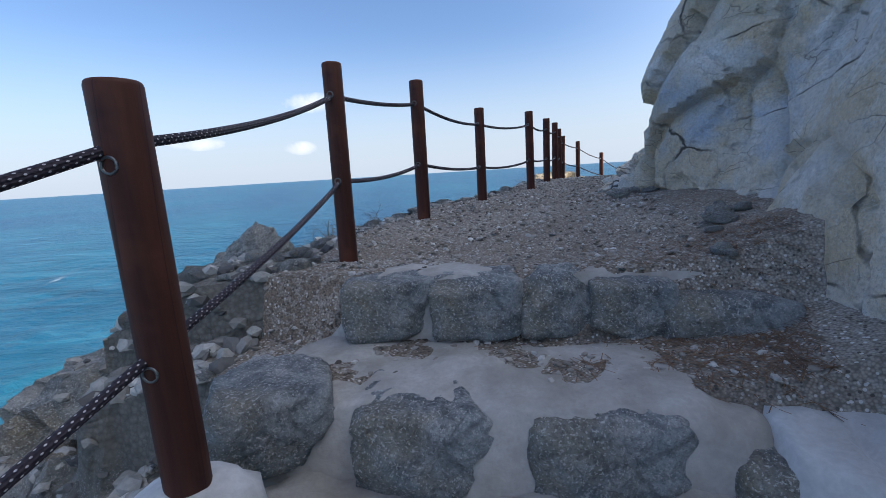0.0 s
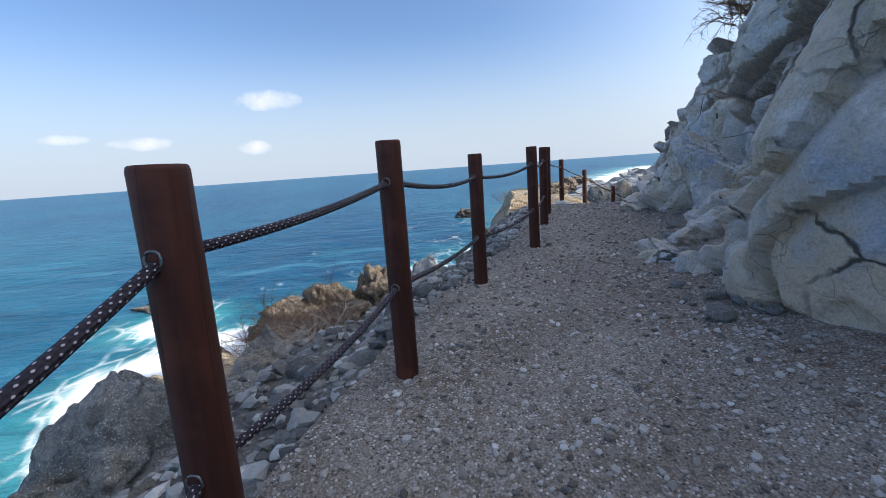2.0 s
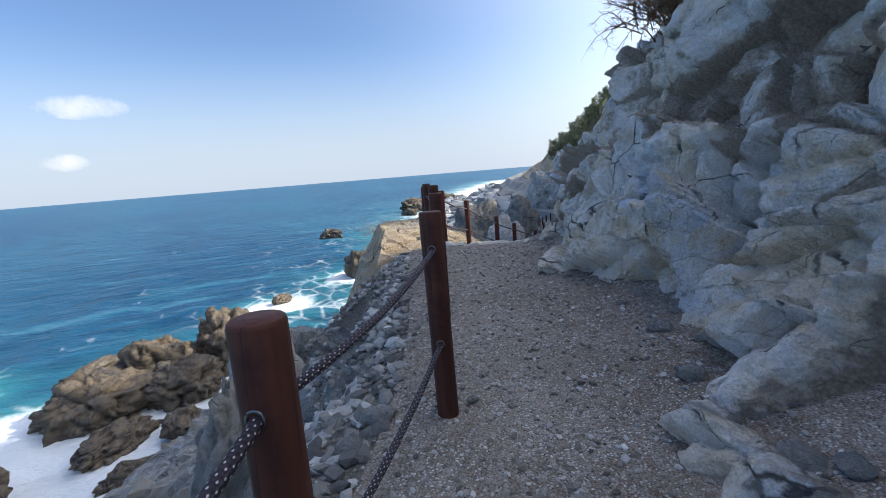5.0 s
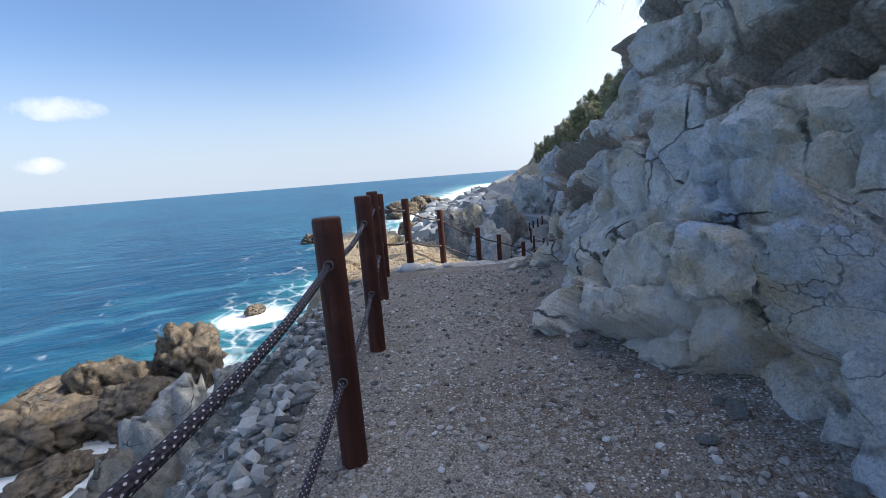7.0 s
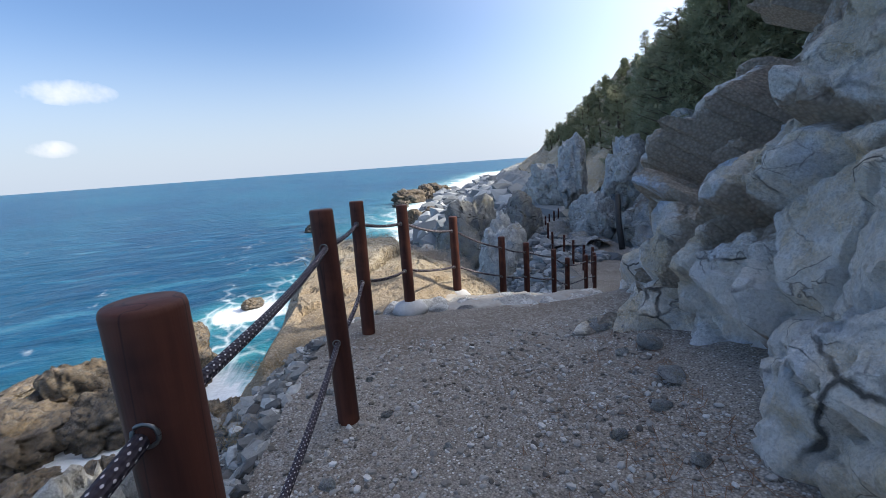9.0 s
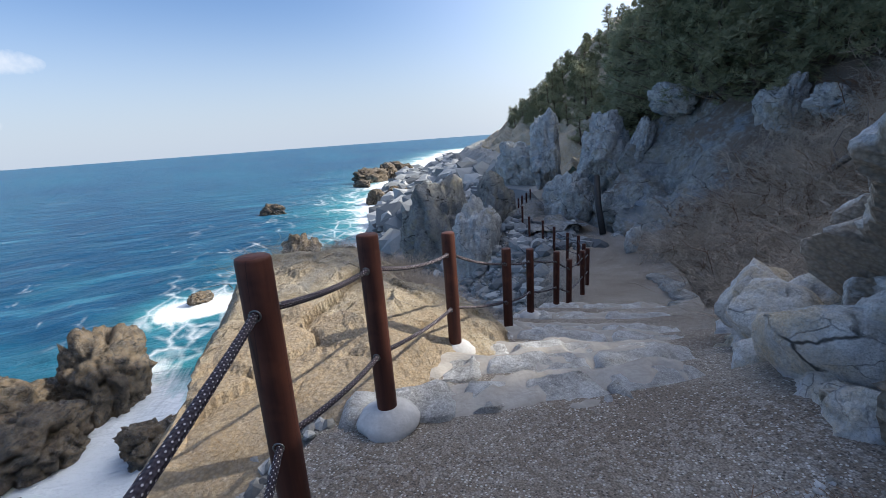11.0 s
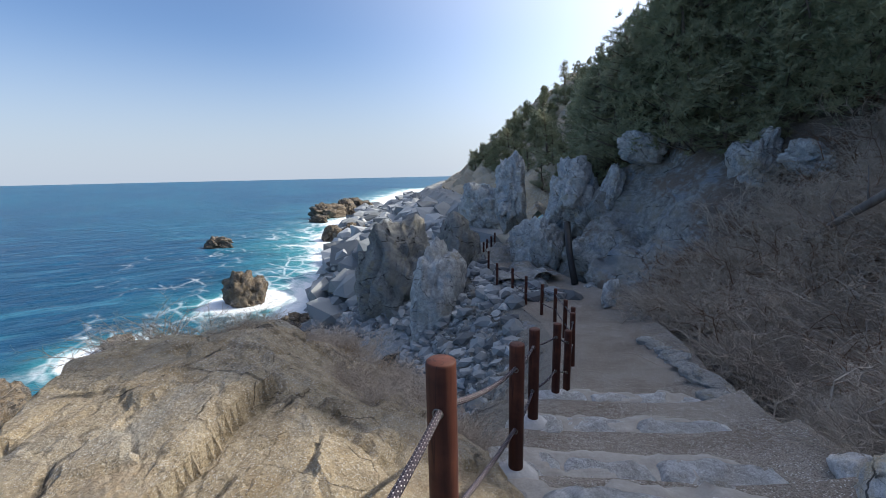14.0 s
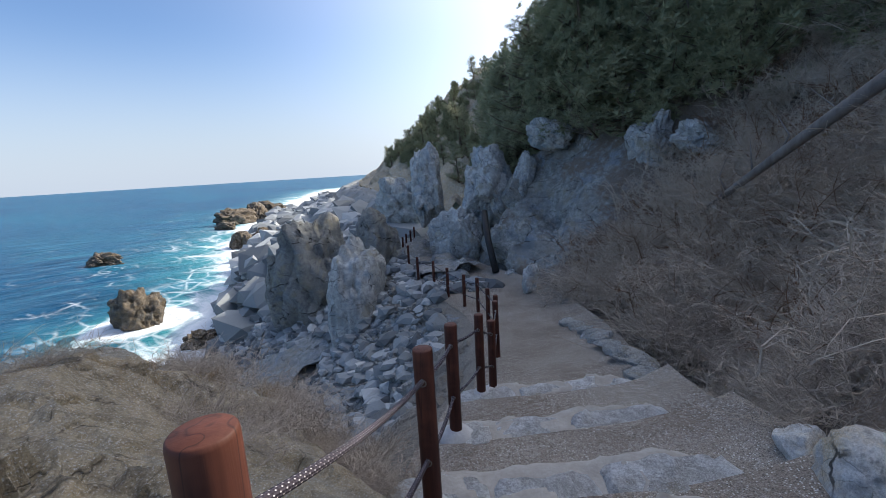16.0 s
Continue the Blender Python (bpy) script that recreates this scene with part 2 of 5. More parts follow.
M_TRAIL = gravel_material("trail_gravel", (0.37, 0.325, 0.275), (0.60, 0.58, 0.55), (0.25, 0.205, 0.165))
M_SCREE = gravel_material("scree_soil", (0.23, 0.215, 0.19), (0.33, 0.325, 0.31), (0.17, 0.155, 0.135))
M_SAND = gravel_material("dry_sandy_soil", (0.46, 0.36, 0.23), (0.5, 0.43, 0.32), (0.38, 0.28, 0.17))
M_SOIL = gravel_material("hill_soil", (0.21, 0.155, 0.11), (0.32, 0.27, 0.21), (0.13, 0.10, 0.07))


def plain(name, a, b, scale=8.0, rough=0.8, bump=0.3, dist=0.01, spec=0.3, stretch=(1, 1, 1)):
    k = Mat(name, rough, spec)
    v = k.pos(*stretch)
    n = k.noise(scale, 5, 0.6, v)
    f = k.noise(scale * 9, 3, 0.6, v)
    c = k.mix(k.ramp(n, 0.3, 0.7), a, b)
    c = k.mix(k.ramp(f, 0.35, 0.75, 0.0, 0.4), c, k.mix(0.5, a, (0.02, 0.02, 0.02)))
    k.bump(n, bump, dist)
    k.bump(f, bump, dist * 0.3)
    return k.done(c)


M_CONCRETE = plain("pale_concrete", (0.66, 0.66, 0.66), (0.45, 0.44, 0.43), 5.0, 0.9, 0.6, 0.015)
M_MORTAR = plain("grey_mortar", (0.52, 0.51, 0.49), (0.30, 0.275, 0.245), 5.0, 0.95, 0.7, 0.02)
M_TREAD = plain("earthy_tread_mortar", (0.48, 0.455, 0.42), (0.34, 0.31, 0.27), 4.0, 0.95, 0.7, 0.02)
M_BARK = plain("bark", (0.12, 0.085, 0.06), (0.20, 0.16, 0.12), 9.0, 0.9, 0.8, 0.02, 0.2, (1, 1, 0.25))
M_LOG = plain("weathered_log", (0.26, 0.24, 0.22), (0.15, 0.13, 0.12), 8.0, 0.85, 0.6, 0.02, 0.2, (1, 1, 0.2))
M_TWIG = plain("dry_twig", (0.60, 0.52, 0.43), (0.40, 0.33, 0.26), 4.0, 0.9, 0.0)
M_DRY = plain("dry_grass", (0.46, 0.34, 0.19), (0.30, 0.20, 0.11), 3.0, 0.9, 0.0)
M_RUST = plain("brown_dead_leaves", (0.27, 0.155, 0.09), (0.15, 0.09, 0.06), 5.0, 0.9, 0.0)
M_NEEDLE = plain("pine_needles", (0.22, 0.245, 0.14), (0.38, 0.38, 0.225), 1.3, 0.7, 0.0)
M_PIPE = plain("black_plastic_pipe", (0.02, 0.02, 0.022), (0.035, 0.035, 0.035), 6.0, 0.45, 0.1)
M_RED = plain("red_painted_rail", (0.30, 0.09, 0.055), (0.20, 0.07, 0.05), 4.0, 0.6, 0.1)
M_WHITE = plain("white_wrapper", (0.8, 0.8, 0.8), (0.7, 0.7, 0.72), 9.0, 0.5, 0.2)


def rubble_material(name, tones):
    """Loose stones: every stone has a tone of its own, with a little grain."""
    k = Mat(name, 0.92, 0.2)
    pick = k.geo.outputs["Random Per Island"]
    c = k.mix(k.ramp(pick, 0.0, 0.35), tones[0], tones[1])
    c = k.mix(k.ramp(pick, 0.45, 0.8), c, tones[2])
    c = k.mix(k.ramp(pick, 0.9, 1.0), c, tones[3])
    c = k.mix(k.ramp(k.noise(35.0, 5, 0.7), 0.42, 0.62, 0.0, 0.45), c, k.mix(0.5, c, (0.05, 0.05, 0.05)))
    k.bump(k.noise(30.0, 5, 0.7), 0.6, 0.01)
    return k.done(c)


M_RUBBLE = rubble_material("loose_rubble", ((0.08, 0.08, 0.085), (0.24, 0.235, 0.22), (0.40, 0.40, 0.385), (0.62, 0.62, 0.60)))
M_GRIT = rubble_material("loose_grit", ((0.12, 0.105, 0.09), (0.34, 0.31, 0.275), (0.52, 0.50, 0.475), (0.72, 0.71, 0.69)))
M_COBBLE = rubble_material("beach_cobble", ((0.10, 0.11, 0.12), (0.25, 0.27, 0.28), (0.40, 0.42, 0.43), (0.60, 0.60, 0.58)))


def post_material():
    k = Mat("stained_wood_post", 0.6, 0.25)
    g = k.noise(22.0, 5, 0.6, k.pos(1, 1, 0.06))
    n = k.noise(3.0, 4, 0.6)
    c = k.mix(k.ramp(g, 0.3, 0.7), (0.10, 0.034, 0.022), (0.04, 0.014, 0.011))
    c = k.mix(k.ramp(n, 0.5, 0.7, 0.0, 0.5), c, (0.19, 0.066, 0.038))
    crack = k.ramp(k.noise(9.0, 2, 0.5, k.pos(1, 1, 0.05)), 0.485, 0.5, 1.0, 0.0)
    crack = k.math("MULTIPLY", crack, k.ramp(k.noise(9.0, 2, 0.5, k.pos(1, 1, 0.05)), 0.47, 0.485))
    c = k.mix(k.math("MULTIPLY", crack, 0.8), c, (0.03, 0.012, 0.01))
    k.bump(g, 0.35, 0.006)
    return k.done(c)


def rope_material():
    k = Mat("braided_rope", 0.75, 0.3)
    uv = k.t.nodes.new("ShaderNodeTexCoord").outputs["UV"]
    sep = k.t.nodes.new("ShaderNodeSeparateXYZ")
    k.t.links.new(uv, sep.inputs[0])
    a = k.math("ADD", k.math("MULTIPLY", sep.outputs[0], 5.0), k.math("MULTIPLY", sep.outputs[1], 36.0))
    b = k.math("SUBTRACT", k.math("MULTIPLY", sep.outputs[0], 5.0), k.math("MULTIPLY", sep.outputs[1], 36.0))
    sa = k.math("SINE", k.math("MULTIPLY", a, 2 * math.pi))
    sb = k.math("SINE", k.math("MULTIPLY", b, 2 * math.pi))
    dots = k.ramp(k.math("MULTIPLY", sa, sb), 0.45, 0.6)
    side = k.math("GREATER_THAN", sa, 0.0)
    c = k.mix(k.math("MULTIPLY", dots, side), k.mix(k.noise(40.0), (0.030, 0.024, 0.034), (0.055, 0.045, 0.06)), (0.62, 0.58, 0.6))
    k.bump(k.math("MULTIPLY", sa, sb), 0.5, 0.006)
    return k.done(c)


M_POST, M_ROPE = post_material(), rope_material()
M_EYELET = Mat("dull_steel_eyelet", 0.4, 0.5)
M_EYELET.b.inputs["Metallic"].default_value = 1.0
M_EYELET = M_EYELET.done((0.2, 0.2, 0.2))


def sea_material():
    k = Mat("sea_water", 0.3, 0.12)
    k.b.inputs["IOR"].default_value = 1.33
    shore = k.attr("shore")
    patch = k.noise(0.012, 4, 0.6, k.pos(1.0, 0.5, 1))
    deep = k.mix(k.ramp(patch, 0.4, 0.62), (0.008, 0.068, 0.148), (0.014, 0.115, 0.195))
    c = k.mix(k.ramp(k.math("ADD", shore, k.math("MULTIPLY", k.math("SUBTRACT", k.noise(0.06, 4, 0.6), 0.5), 0.5)), 0.03, 0.6), deep, (0.06, 0.33, 0.35))
    # wave shading painted into the water colour: dark troughs, lighter crests
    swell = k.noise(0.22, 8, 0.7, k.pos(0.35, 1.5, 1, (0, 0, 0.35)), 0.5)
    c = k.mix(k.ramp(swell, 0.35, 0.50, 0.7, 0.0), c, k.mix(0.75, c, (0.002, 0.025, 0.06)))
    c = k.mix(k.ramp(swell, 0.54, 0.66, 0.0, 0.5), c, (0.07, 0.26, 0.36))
    streak = k.noise(0.16, 7, 0.68, k.pos(1.0, 0.45, 1.0, (0, 0, 0.5)), 1.2)
    lace = k.cells(0.55, "DISTANCE_TO_EDGE", k.mix(0.35, k.pos(1, 0.6, 1, (0, 0, 0.5)), k.t.nodes.new("ShaderNodeTexNoise").outputs[1], "LINEAR_LIGHT")).outputs["Distance"]
    amount = k.math("ADD", k.math("MULTIPLY", shore, 0.62), streak)
    foam = k.ramp(amount, 0.74, 0.90)
    veins = k.math("MULTIPLY", k.ramp(lace, 0.0, 0.12, 1.0, 0.0), k.ramp(amount, 0.60, 0.78, 0.0, 0.75))
    foam = k.math("MAXIMUM", foam, veins)
    caps = k.math("MULTIPLY", k.ramp(k.noise(0.35, 6, 0.7, k.pos(0.55, 1.6, 1, (0, 0, 0.5))), 0.69, 0.74), k.ramp(k.noise(0.03, 3), 0.5, 0.62))
    foam = k.math("MAXIMUM", foam, k.math("MULTIPLY", caps, 0.7))
    c = k.mix(foam, c, (0.80, 0.84, 0.86))
    k.put(k.b.inputs["Roughness"], k.ramp(foam, 0, 1, 0.32, 0.9))
    k.bump(k.noise(0.30, 7, 0.62, k.pos(0.5, 1.3, 1, (0, 0, 0.5)), 0.4), 0.9, 1.0)
    k.bump(k.noise(2.2, 4, 0.6, k.pos(0.7, 1.3, 1, (0, 0, 0.5))), 0.45, 0.2)
    return k.done(c)


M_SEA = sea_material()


# ---- mesh helpers ----
def part(name, bm, material, parent=None, label="", smooth=True):
    """Links a bmesh as one mesh object, under parent if given."""
    me = bpy.data.meshes.new(name)
    bm.to_mesh(me)
    bm.free()
    return link(name, me, material, parent, label, smooth)


def link(name, me, material, parent=None, label="", smooth=True):
    for m in material if isinstance(material, (list, tuple)) else (material,):
        me.materials.append(m)
    if smooth:
        me.polygons.foreach_set("use_smooth", [True] * len(me.polygons))
    ob = new(name, me)
    if parent is not None:
        ob.parent = parent
    if label:
        tagged(ob, label)
    return ob


def raw_mesh(name, verts, faces):
    me = bpy.data.meshes.new(name)
    me.from_pydata([tuple(v) for v in verts], [], [tuple(f) for f in faces])
    me.update()
    return me


def empty(name, x, y, z, label, category, group="", kind=""):
    ob = new(name)
    ob.location = (x, y, z)
    return tagged(ob, label, category, group, kind)


def hash3(c, salt):
    """Three random numbers in 0..1 for each integer cell of an (n, 3) array."""
    h = (c[:, 0] * 73856093) ^ (c[:, 1] * 19349663) ^ (c[:, 2] * 83492791) ^ (salt * 2654435)
    out = []
    for k in range(3):
        g = (h + k * 1013904223) & 0x7FFFFFFF
        g = ((g ^ (g >> 13)) * 1274126177) & 0x7FFFFFFF
        g = ((g ^ (g >> 16)) * 1103515245 + 12345) & 0x7FFFFFFF
        out.append((g & 0xFFFFF) / float(0x100000))
    return np.stack(out, 1)


def facets(p, size, salt=1, stretch=(1, 1, 1), tilt=0.5):
    """Broken-rock relief at points p: a tilted plane a block, with joints between the blocks. Returns relief and nearness of a joint."""
    q = p / (size * np.array(stretch))
    base = np.floor(q).astype(np.int64)
    best = np.full(len(p), 1e9)
    second = np.full(len(p), 1e9)
    rel = np.zeros(len(p))
    for i in (-1, 0, 1):
        for j in (-1, 0, 1):
            for l in (-1, 0, 1):
                c = base + np.array((i, j, l))
                r = hash3(c, salt)
                d = q - (c + r)
                dist = (d ** 2).sum(1)
                g = hash3(c, salt + 77) - 0.5
                val = (d * g).sum(1) * 2 * tilt + (hash3(c, salt + 31)[:, 0] - 0.5)
                near = dist < best
                second = np.where(near, best, np.minimum(second, dist))
                rel = np.where(near, val, rel)
                best = np.where(near, dist, best)
    edge = np.sqrt(second) - np.sqrt(best)
    return rel * size, np.clip(1 - edge / 0.10, 0, 1)


def smooth_noise(p, size, salt=1):
    """Value noise in -1..1 at points p."""
    q = p / size
    b = np.floor(q).astype(np.int64)
    f = q - b
    f = f * f * (3 - 2 * f)
    out = np.zeros(len(p))
    for i in (0, 1):
        for j in (0, 1):
            for l in (0, 1):
                w = (f[:, 0] if i else 1 - f[:, 0]) * (f[:, 1] if j else 1 - f[:, 1]) * (f[:, 2] if l else 1 - f[:, 2])
                out += w * hash3(b + np.array((i, j, l)), salt)[:, 0]
    return out * 2 - 1


def fbm(p, size, salt=1, octaves=3):
    return sum(smooth_noise(p, size / 2 ** o, salt + o) / 2 ** o for o in range(octaves))


def sheet(name, grid, material, label, category, kind="structure", smooth=True):
    """One mesh from an (n, m, 3) grid of points."""
    n, m = grid.shape[:2]
    idx = np.arange(n * m).reshape(n, m)
    quads = np.stack([idx[:-1, :-1], idx[1:, :-1], idx[1:, 1:], idx[:-1, 1:]], -1).reshape(-1, 4)
    me = raw_mesh(name, grid.reshape(-1, 3).tolist(), quads.tolist())
    return tagged(link(name, me, material, smooth=smooth), label, category, "", kind)


def set_soil(ob, grid_values):
    """Where earth covers the rock of a sheet, 0 to 1 a vertex."""
    a = ob.data.attributes.new("soil", "FLOAT", "POINT")
    a.data.foreach_set("value", np.clip(grid_values, 0, 1).reshape(-1).astype(np.float32))


def normals_of(grid):
    a = np.gradient(grid, axis=0)
    b = np.gradient(grid, axis=1)
    n = np.cross(a, b)
    return n / np.maximum(np.linalg.norm(n, axis=2, keepdims=True), 1e-9)


def roughen(grid, amount):
    """Push a sheet in and out along its normals by amount(points) -> heights."""
    n = normals_of(grid)
    return grid + n * amount(grid.reshape(-1, 3)).reshape(*grid.shape[:2], 1)


def resample(points, step):
    """A polyline of any dimension at even steps, rounded a little."""
    p = np.array(points, float)
    d = np.concatenate([[0], np.cumsum(np.linalg.norm(np.diff(p[:, :2], axis=0), axis=1))])
    s = np.arange(0, d[-1], step)
    out = np.stack([np.interp(s, d, p[:, k]) for k in range(p.shape[1])], 1)
    w = max(1, int(0.5 / step))
    for _ in range(2):
        pad = np.concatenate([np.repeat(out[:1], w, 0), out, np.repeat(out[-1:], w, 0)])
        keep = out.copy()
        out = sum(pad[i:i + len(out)] for i in range(2 * w + 1)) / (2 * w + 1)
        out[:w], out[-w:] = keep[:w], keep[-w:]
    return out


def boulder_mesh(name, seed, detail=3, planes=14, sx=1.0, sy=1.0, sz=1.0, rough=0.05, sharp=0.35, boxy=2.0):
    """An angular rock: a ball cut by random planes, then roughened. About one metre in radius."""
    rnd = random.Random(seed)
    bm = bmesh.new()
    bmesh.ops.create_icosphere(bm, subdivisions=detail, radius=1.0)
    cut = []
    for _ in range(planes):
        v = Vector((rnd.gauss(0, 1), rnd.gauss(0, 1), rnd.gauss(0, 1))).normalized()
        cut.append((v, rnd.uniform(1 - sharp, 0.98)))
    co = np.array([v.co[:] for v in bm.verts])
    r = 1.0 / (np.abs(co) ** boxy).sum(1) ** (1.0 / boxy)
    for v, d in cut:
        dot = co @ np.array(v)
        r = np.where(dot > 0.05, np.minimum(r, d * (1.25 if boxy > 2 else 1.0) / np.maximum(dot, 0.05)), r)
    p = co * r[:, None]
    if rough > 0:
        rel, joint = facets(p + seed * 3.1, 0.55, seed)
        small, gap = facets(p + seed * 1.7, 0.2, seed + 5, tilt=0.9)
        p = p + co * (rel * rough * 1.8 - joint * rough * 0.8 + small * rough * 2.0 - gap * rough * 0.25 + fbm(p + seed, 0.35, seed) * rough * 0.5)[:, None]
    p = p * np.array((sx, sy, sz))
    for v, q in zip(bm.verts, p):
        v.co = q
    me = bpy.data.meshes.new(name)
    bm.to_mesh(me)
    bm.free()
    return me


def tube(bm, pts, radii, sides=8, caps=True, uv=None):
    """A tube along pts in bm."""
    pts = [Vector(p) for p in pts]
    rings = []
    length = 0.0
    lens = []
    for i, p in enumerate(pts):
        d = (pts[min(i + 1, len(pts) - 1)] - pts[max(i - 1, 0)]).normalized()
        a = d.orthogonal().normalized() if abs(d.z) > 0.9 else d.cross(Vector((0, 0, 1))).normalized()
        b = d.cross(a)
        if i:
            length += (p - pts[i - 1]).length
        lens.append(length)
        rings.append([bm.verts.new(p + (a * math.cos(2 * math.pi * k / sides) + b * math.sin(2 * math.pi * k / sides)) * radii[i]) for k in range(sides)])
    for i in range(len(rings) - 1):
        for k in range(sides):
            f = bm.faces.new((rings[i][k], rings[i][(k + 1) % sides], rings[i + 1][(k + 1) % sides], rings[i + 1][k]))
            f.smooth = True
            if uv is not None:
                for lp, (u, v) in zip(f.loops, ((k, lens[i]), (k + 1, lens[i]), (k + 1, lens[i + 1]), (k, lens[i + 1]))):
                    lp[uv].uv = (u / sides, v)
    if caps:
        bm.faces.new(rings[0][::-1])
        bm.faces.new(rings[-1])


# ---- the line of the trail: seaward edge x, y, inland foot x, y, height ----
TRAIL = [
    (-1.2, -5.0, 1.2, -5.0, 0.0), (-1.0, -1.0, 1.15, -1.2, 0.35), (-0.85, 0.7, 1.2, 0.2, 0.58), (-0.8, 1.35, 1.4, 0.95, 0.64),
    (-0.78, 1.9, 1.55, 1.5, 1.02), (-0.75, 2.5, 1.75, 2.3, 1.30), (-0.25, 3.7, 1.95, 3.6, 1.40), (0.4, 5.3, 2.45, 4.8, 1.42), (1.2, 6.6, 3.2, 6.2, 1.44),
    (1.65, 7.7, 3.75, 7.4, 1.50), (2.05, 9.0, 4.2, 8.7, 1.49), (2.5, 10.6, 4.75, 10.1, 1.45), (2.9, 12.0, 5.5, 11.2, 1.36), (3.55, 12.75, 6.0, 11.75, 1.24),
    (4.65, 13.75, 6.7, 12.25, 0.90), (5.9, 14.8, 7.9, 13.1, 0.34), (6.9, 15.6, 8.9, 14.0, -0.05), (8.2, 16.5, 10.2, 14.9, -0.55),
    (9.0, 16.9, 11.2, 15.5, -0.95), (10.6, 18.2, 12.9, 16.7, -1.30), (12.3, 19.5, 14.8, 18.2, -1.75), (14.3, 22.1, 17.2, 20.6, -2.2),
    (15.6, 24.8, 18.9, 23.2, -2.4), (16.6, 27.6, 19.9, 26.2, -2.5), (19.5, 32.5, 22.0, 31.0, -2.5), (23.5, 37.0, 26.0, 35.5, -2.4), (31, 47, 34, 45.5, -2.3),
    (41, 65, 44, 63.5, -1.6), (57, 95, 60, 93, -1.5), (85, 150, 90, 147, -2), (150, 245, 156, 241, -2), (235, 365, 242, 361, -2),
]
STEP = 0.1
line = resample(TRAIL[:-7], STEP)
far_line = resample(TRAIL[-9:], 1.0)
LEFT, RIGHT, HEIGHT = line[:, 0:2], line[:, 2:4], line[:, 4]
MIDDLE = (LEFT + RIGHT) / 2


def trail_z(x, y):
    """Height of the trail near a place, and its station."""
    i = int(np.argmin(((MIDDLE - (x, y)) ** 2).sum(1)))
    return float(HEIGHT[i]), i


# the stone stairs that go down: place along the line of posts at each nosing
NOSINGS = [(4.0, 12.55, 1.22), (4.55, 13.1, 1.06), (5.05, 13.55, 0.86), (5.75, 14.1, 0.60), (6.35, 14.65, 0.33), (7.3, 15.4, 0.0), (8.45, 16.15, -0.42)]
node_i = [int(np.argmin(((LEFT - (x - 0.25, y + 0.25)) ** 2).sum(1))) for x, y, z in NOSINGS]
for (i0, n0), (i1, n1) in zip(zip(node_i, NOSINGS), zip(node_i[1:] + [node_i[-1] + 12], NOSINGS[1:] + [(0, 0, -0.85)])):
    for i in range(i0, i1):
        f = (i - i0) / max(1, i1 - i0)
        HEIGHT[i] = n0[2] - 0.17 - (n0[2] - 0.17 - n1[2]) * max(0.0, f) * 0.95
# the two steps that go up at the start
for i in range(len(HEIGHT)):
    y = MIDDLE[i, 1]
    if y < 1.38:
        HEIGHT[i] = min(HEIGHT[i], 0.62)
    elif y < 1.88:
        HEIGHT[i] = 0.97 + (y - 1.38) * 0.04
    elif y < 2.4:
        HEIGHT[i] = 1.29

cols = np.linspace(0, 1.5, 51)
grid = np.zeros((len(line), len(cols), 3))
wide = np.where(cols[None, :] > 1, 1 + (cols[None, :] - 1) * np.interp(MIDDLE[:, 1], [1.0, 2.2, 3.2, 9.5, 11.0, 13.0, 14.2, 16], [0.2, 0.3, 0.45, 0.45, 1.0, 0.8, 0.45, 0.2])[:, None], cols[None, :])[..., None]
grid[..., :2] = LEFT[:, None] * (1 - wide) + RIGHT[:, None] * wide
grid[..., 2] = HEIGHT[:, None] + 0.10 * np.clip((cols - 0.72) / 0.28, 0, 1) ** 1.5 + 0.25 * np.maximum(cols - 1, 0)
flat = grid.reshape(-1, 3)
grid[..., 2] += (fbm(flat, 0.7, 5, 4) * 0.018 + fbm(flat, 0.12, 9, 2) * 0.007).reshape(grid.shape[:2])
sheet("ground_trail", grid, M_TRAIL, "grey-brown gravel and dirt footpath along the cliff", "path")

# ---- slope that falls to the sea ----
drop_d = np.array([0.0, 0.12, 0.35, 0.7, 1.2, 1.9, 2.8, 4.0, 5.5, 7.5, 10.0, 13.0])
drop_h = np.array([0.0, -0.02, -0.10, -0.36, -0.85, -1.6, -2.65, -4.0, -5.6, -7.4, -9.0, -10.0])
dd = np.concatenate([np.arange(0, 3.0, 0.05), np.arange(3.0, 13, 0.28)])
out_dir = LEFT - RIGHT
out_dir /= np.linalg.norm(out_dir, axis=1)[:, None]
k = 15
pad = np.concatenate([np.repeat(out_dir[:1], k, 0), out_dir, np.repeat(out_dir[-1:], k, 0)])
out_dir = sum(pad[i:i + len(out_dir)] for i in range(2 * k + 1))
out_dir /= np.linalg.norm(out_dir, axis=1)[:, None]
slope = np.zeros((len(line), len(dd), 3))
slope[..., :2] = LEFT[:, None] + out_dir[:, None] * dd[None, :, None]
along = MIDDLE[:, 1]
steep = np.interp(along, [-5, 0, 2, 4, 5.5, 7, 11, 13, 15, 18, 22, 30, 45], [0.7, 0.6, 0.6, 0.6, 0.62, 1.35, 1.4, 0.8, 0.6, 0.7, 0.6, 0.8, 1.0])
slope[..., 2] = (HEIGHT - 0.02)[:, None] + np.maximum(np.interp(dd, drop_d, drop_h)[None, :] * steep[:, None], -9.6 - HEIGHT[:, None])
shore_cut = np.interp(along, [-5, 16, 20, 60], [-9.9, -9.9, -7.2, -8.2])
slope[..., 2] = np.maximum(slope[..., 2], shore_cut[:, None] - 0.08 * np.maximum(dd - 5, 0)[None, :])


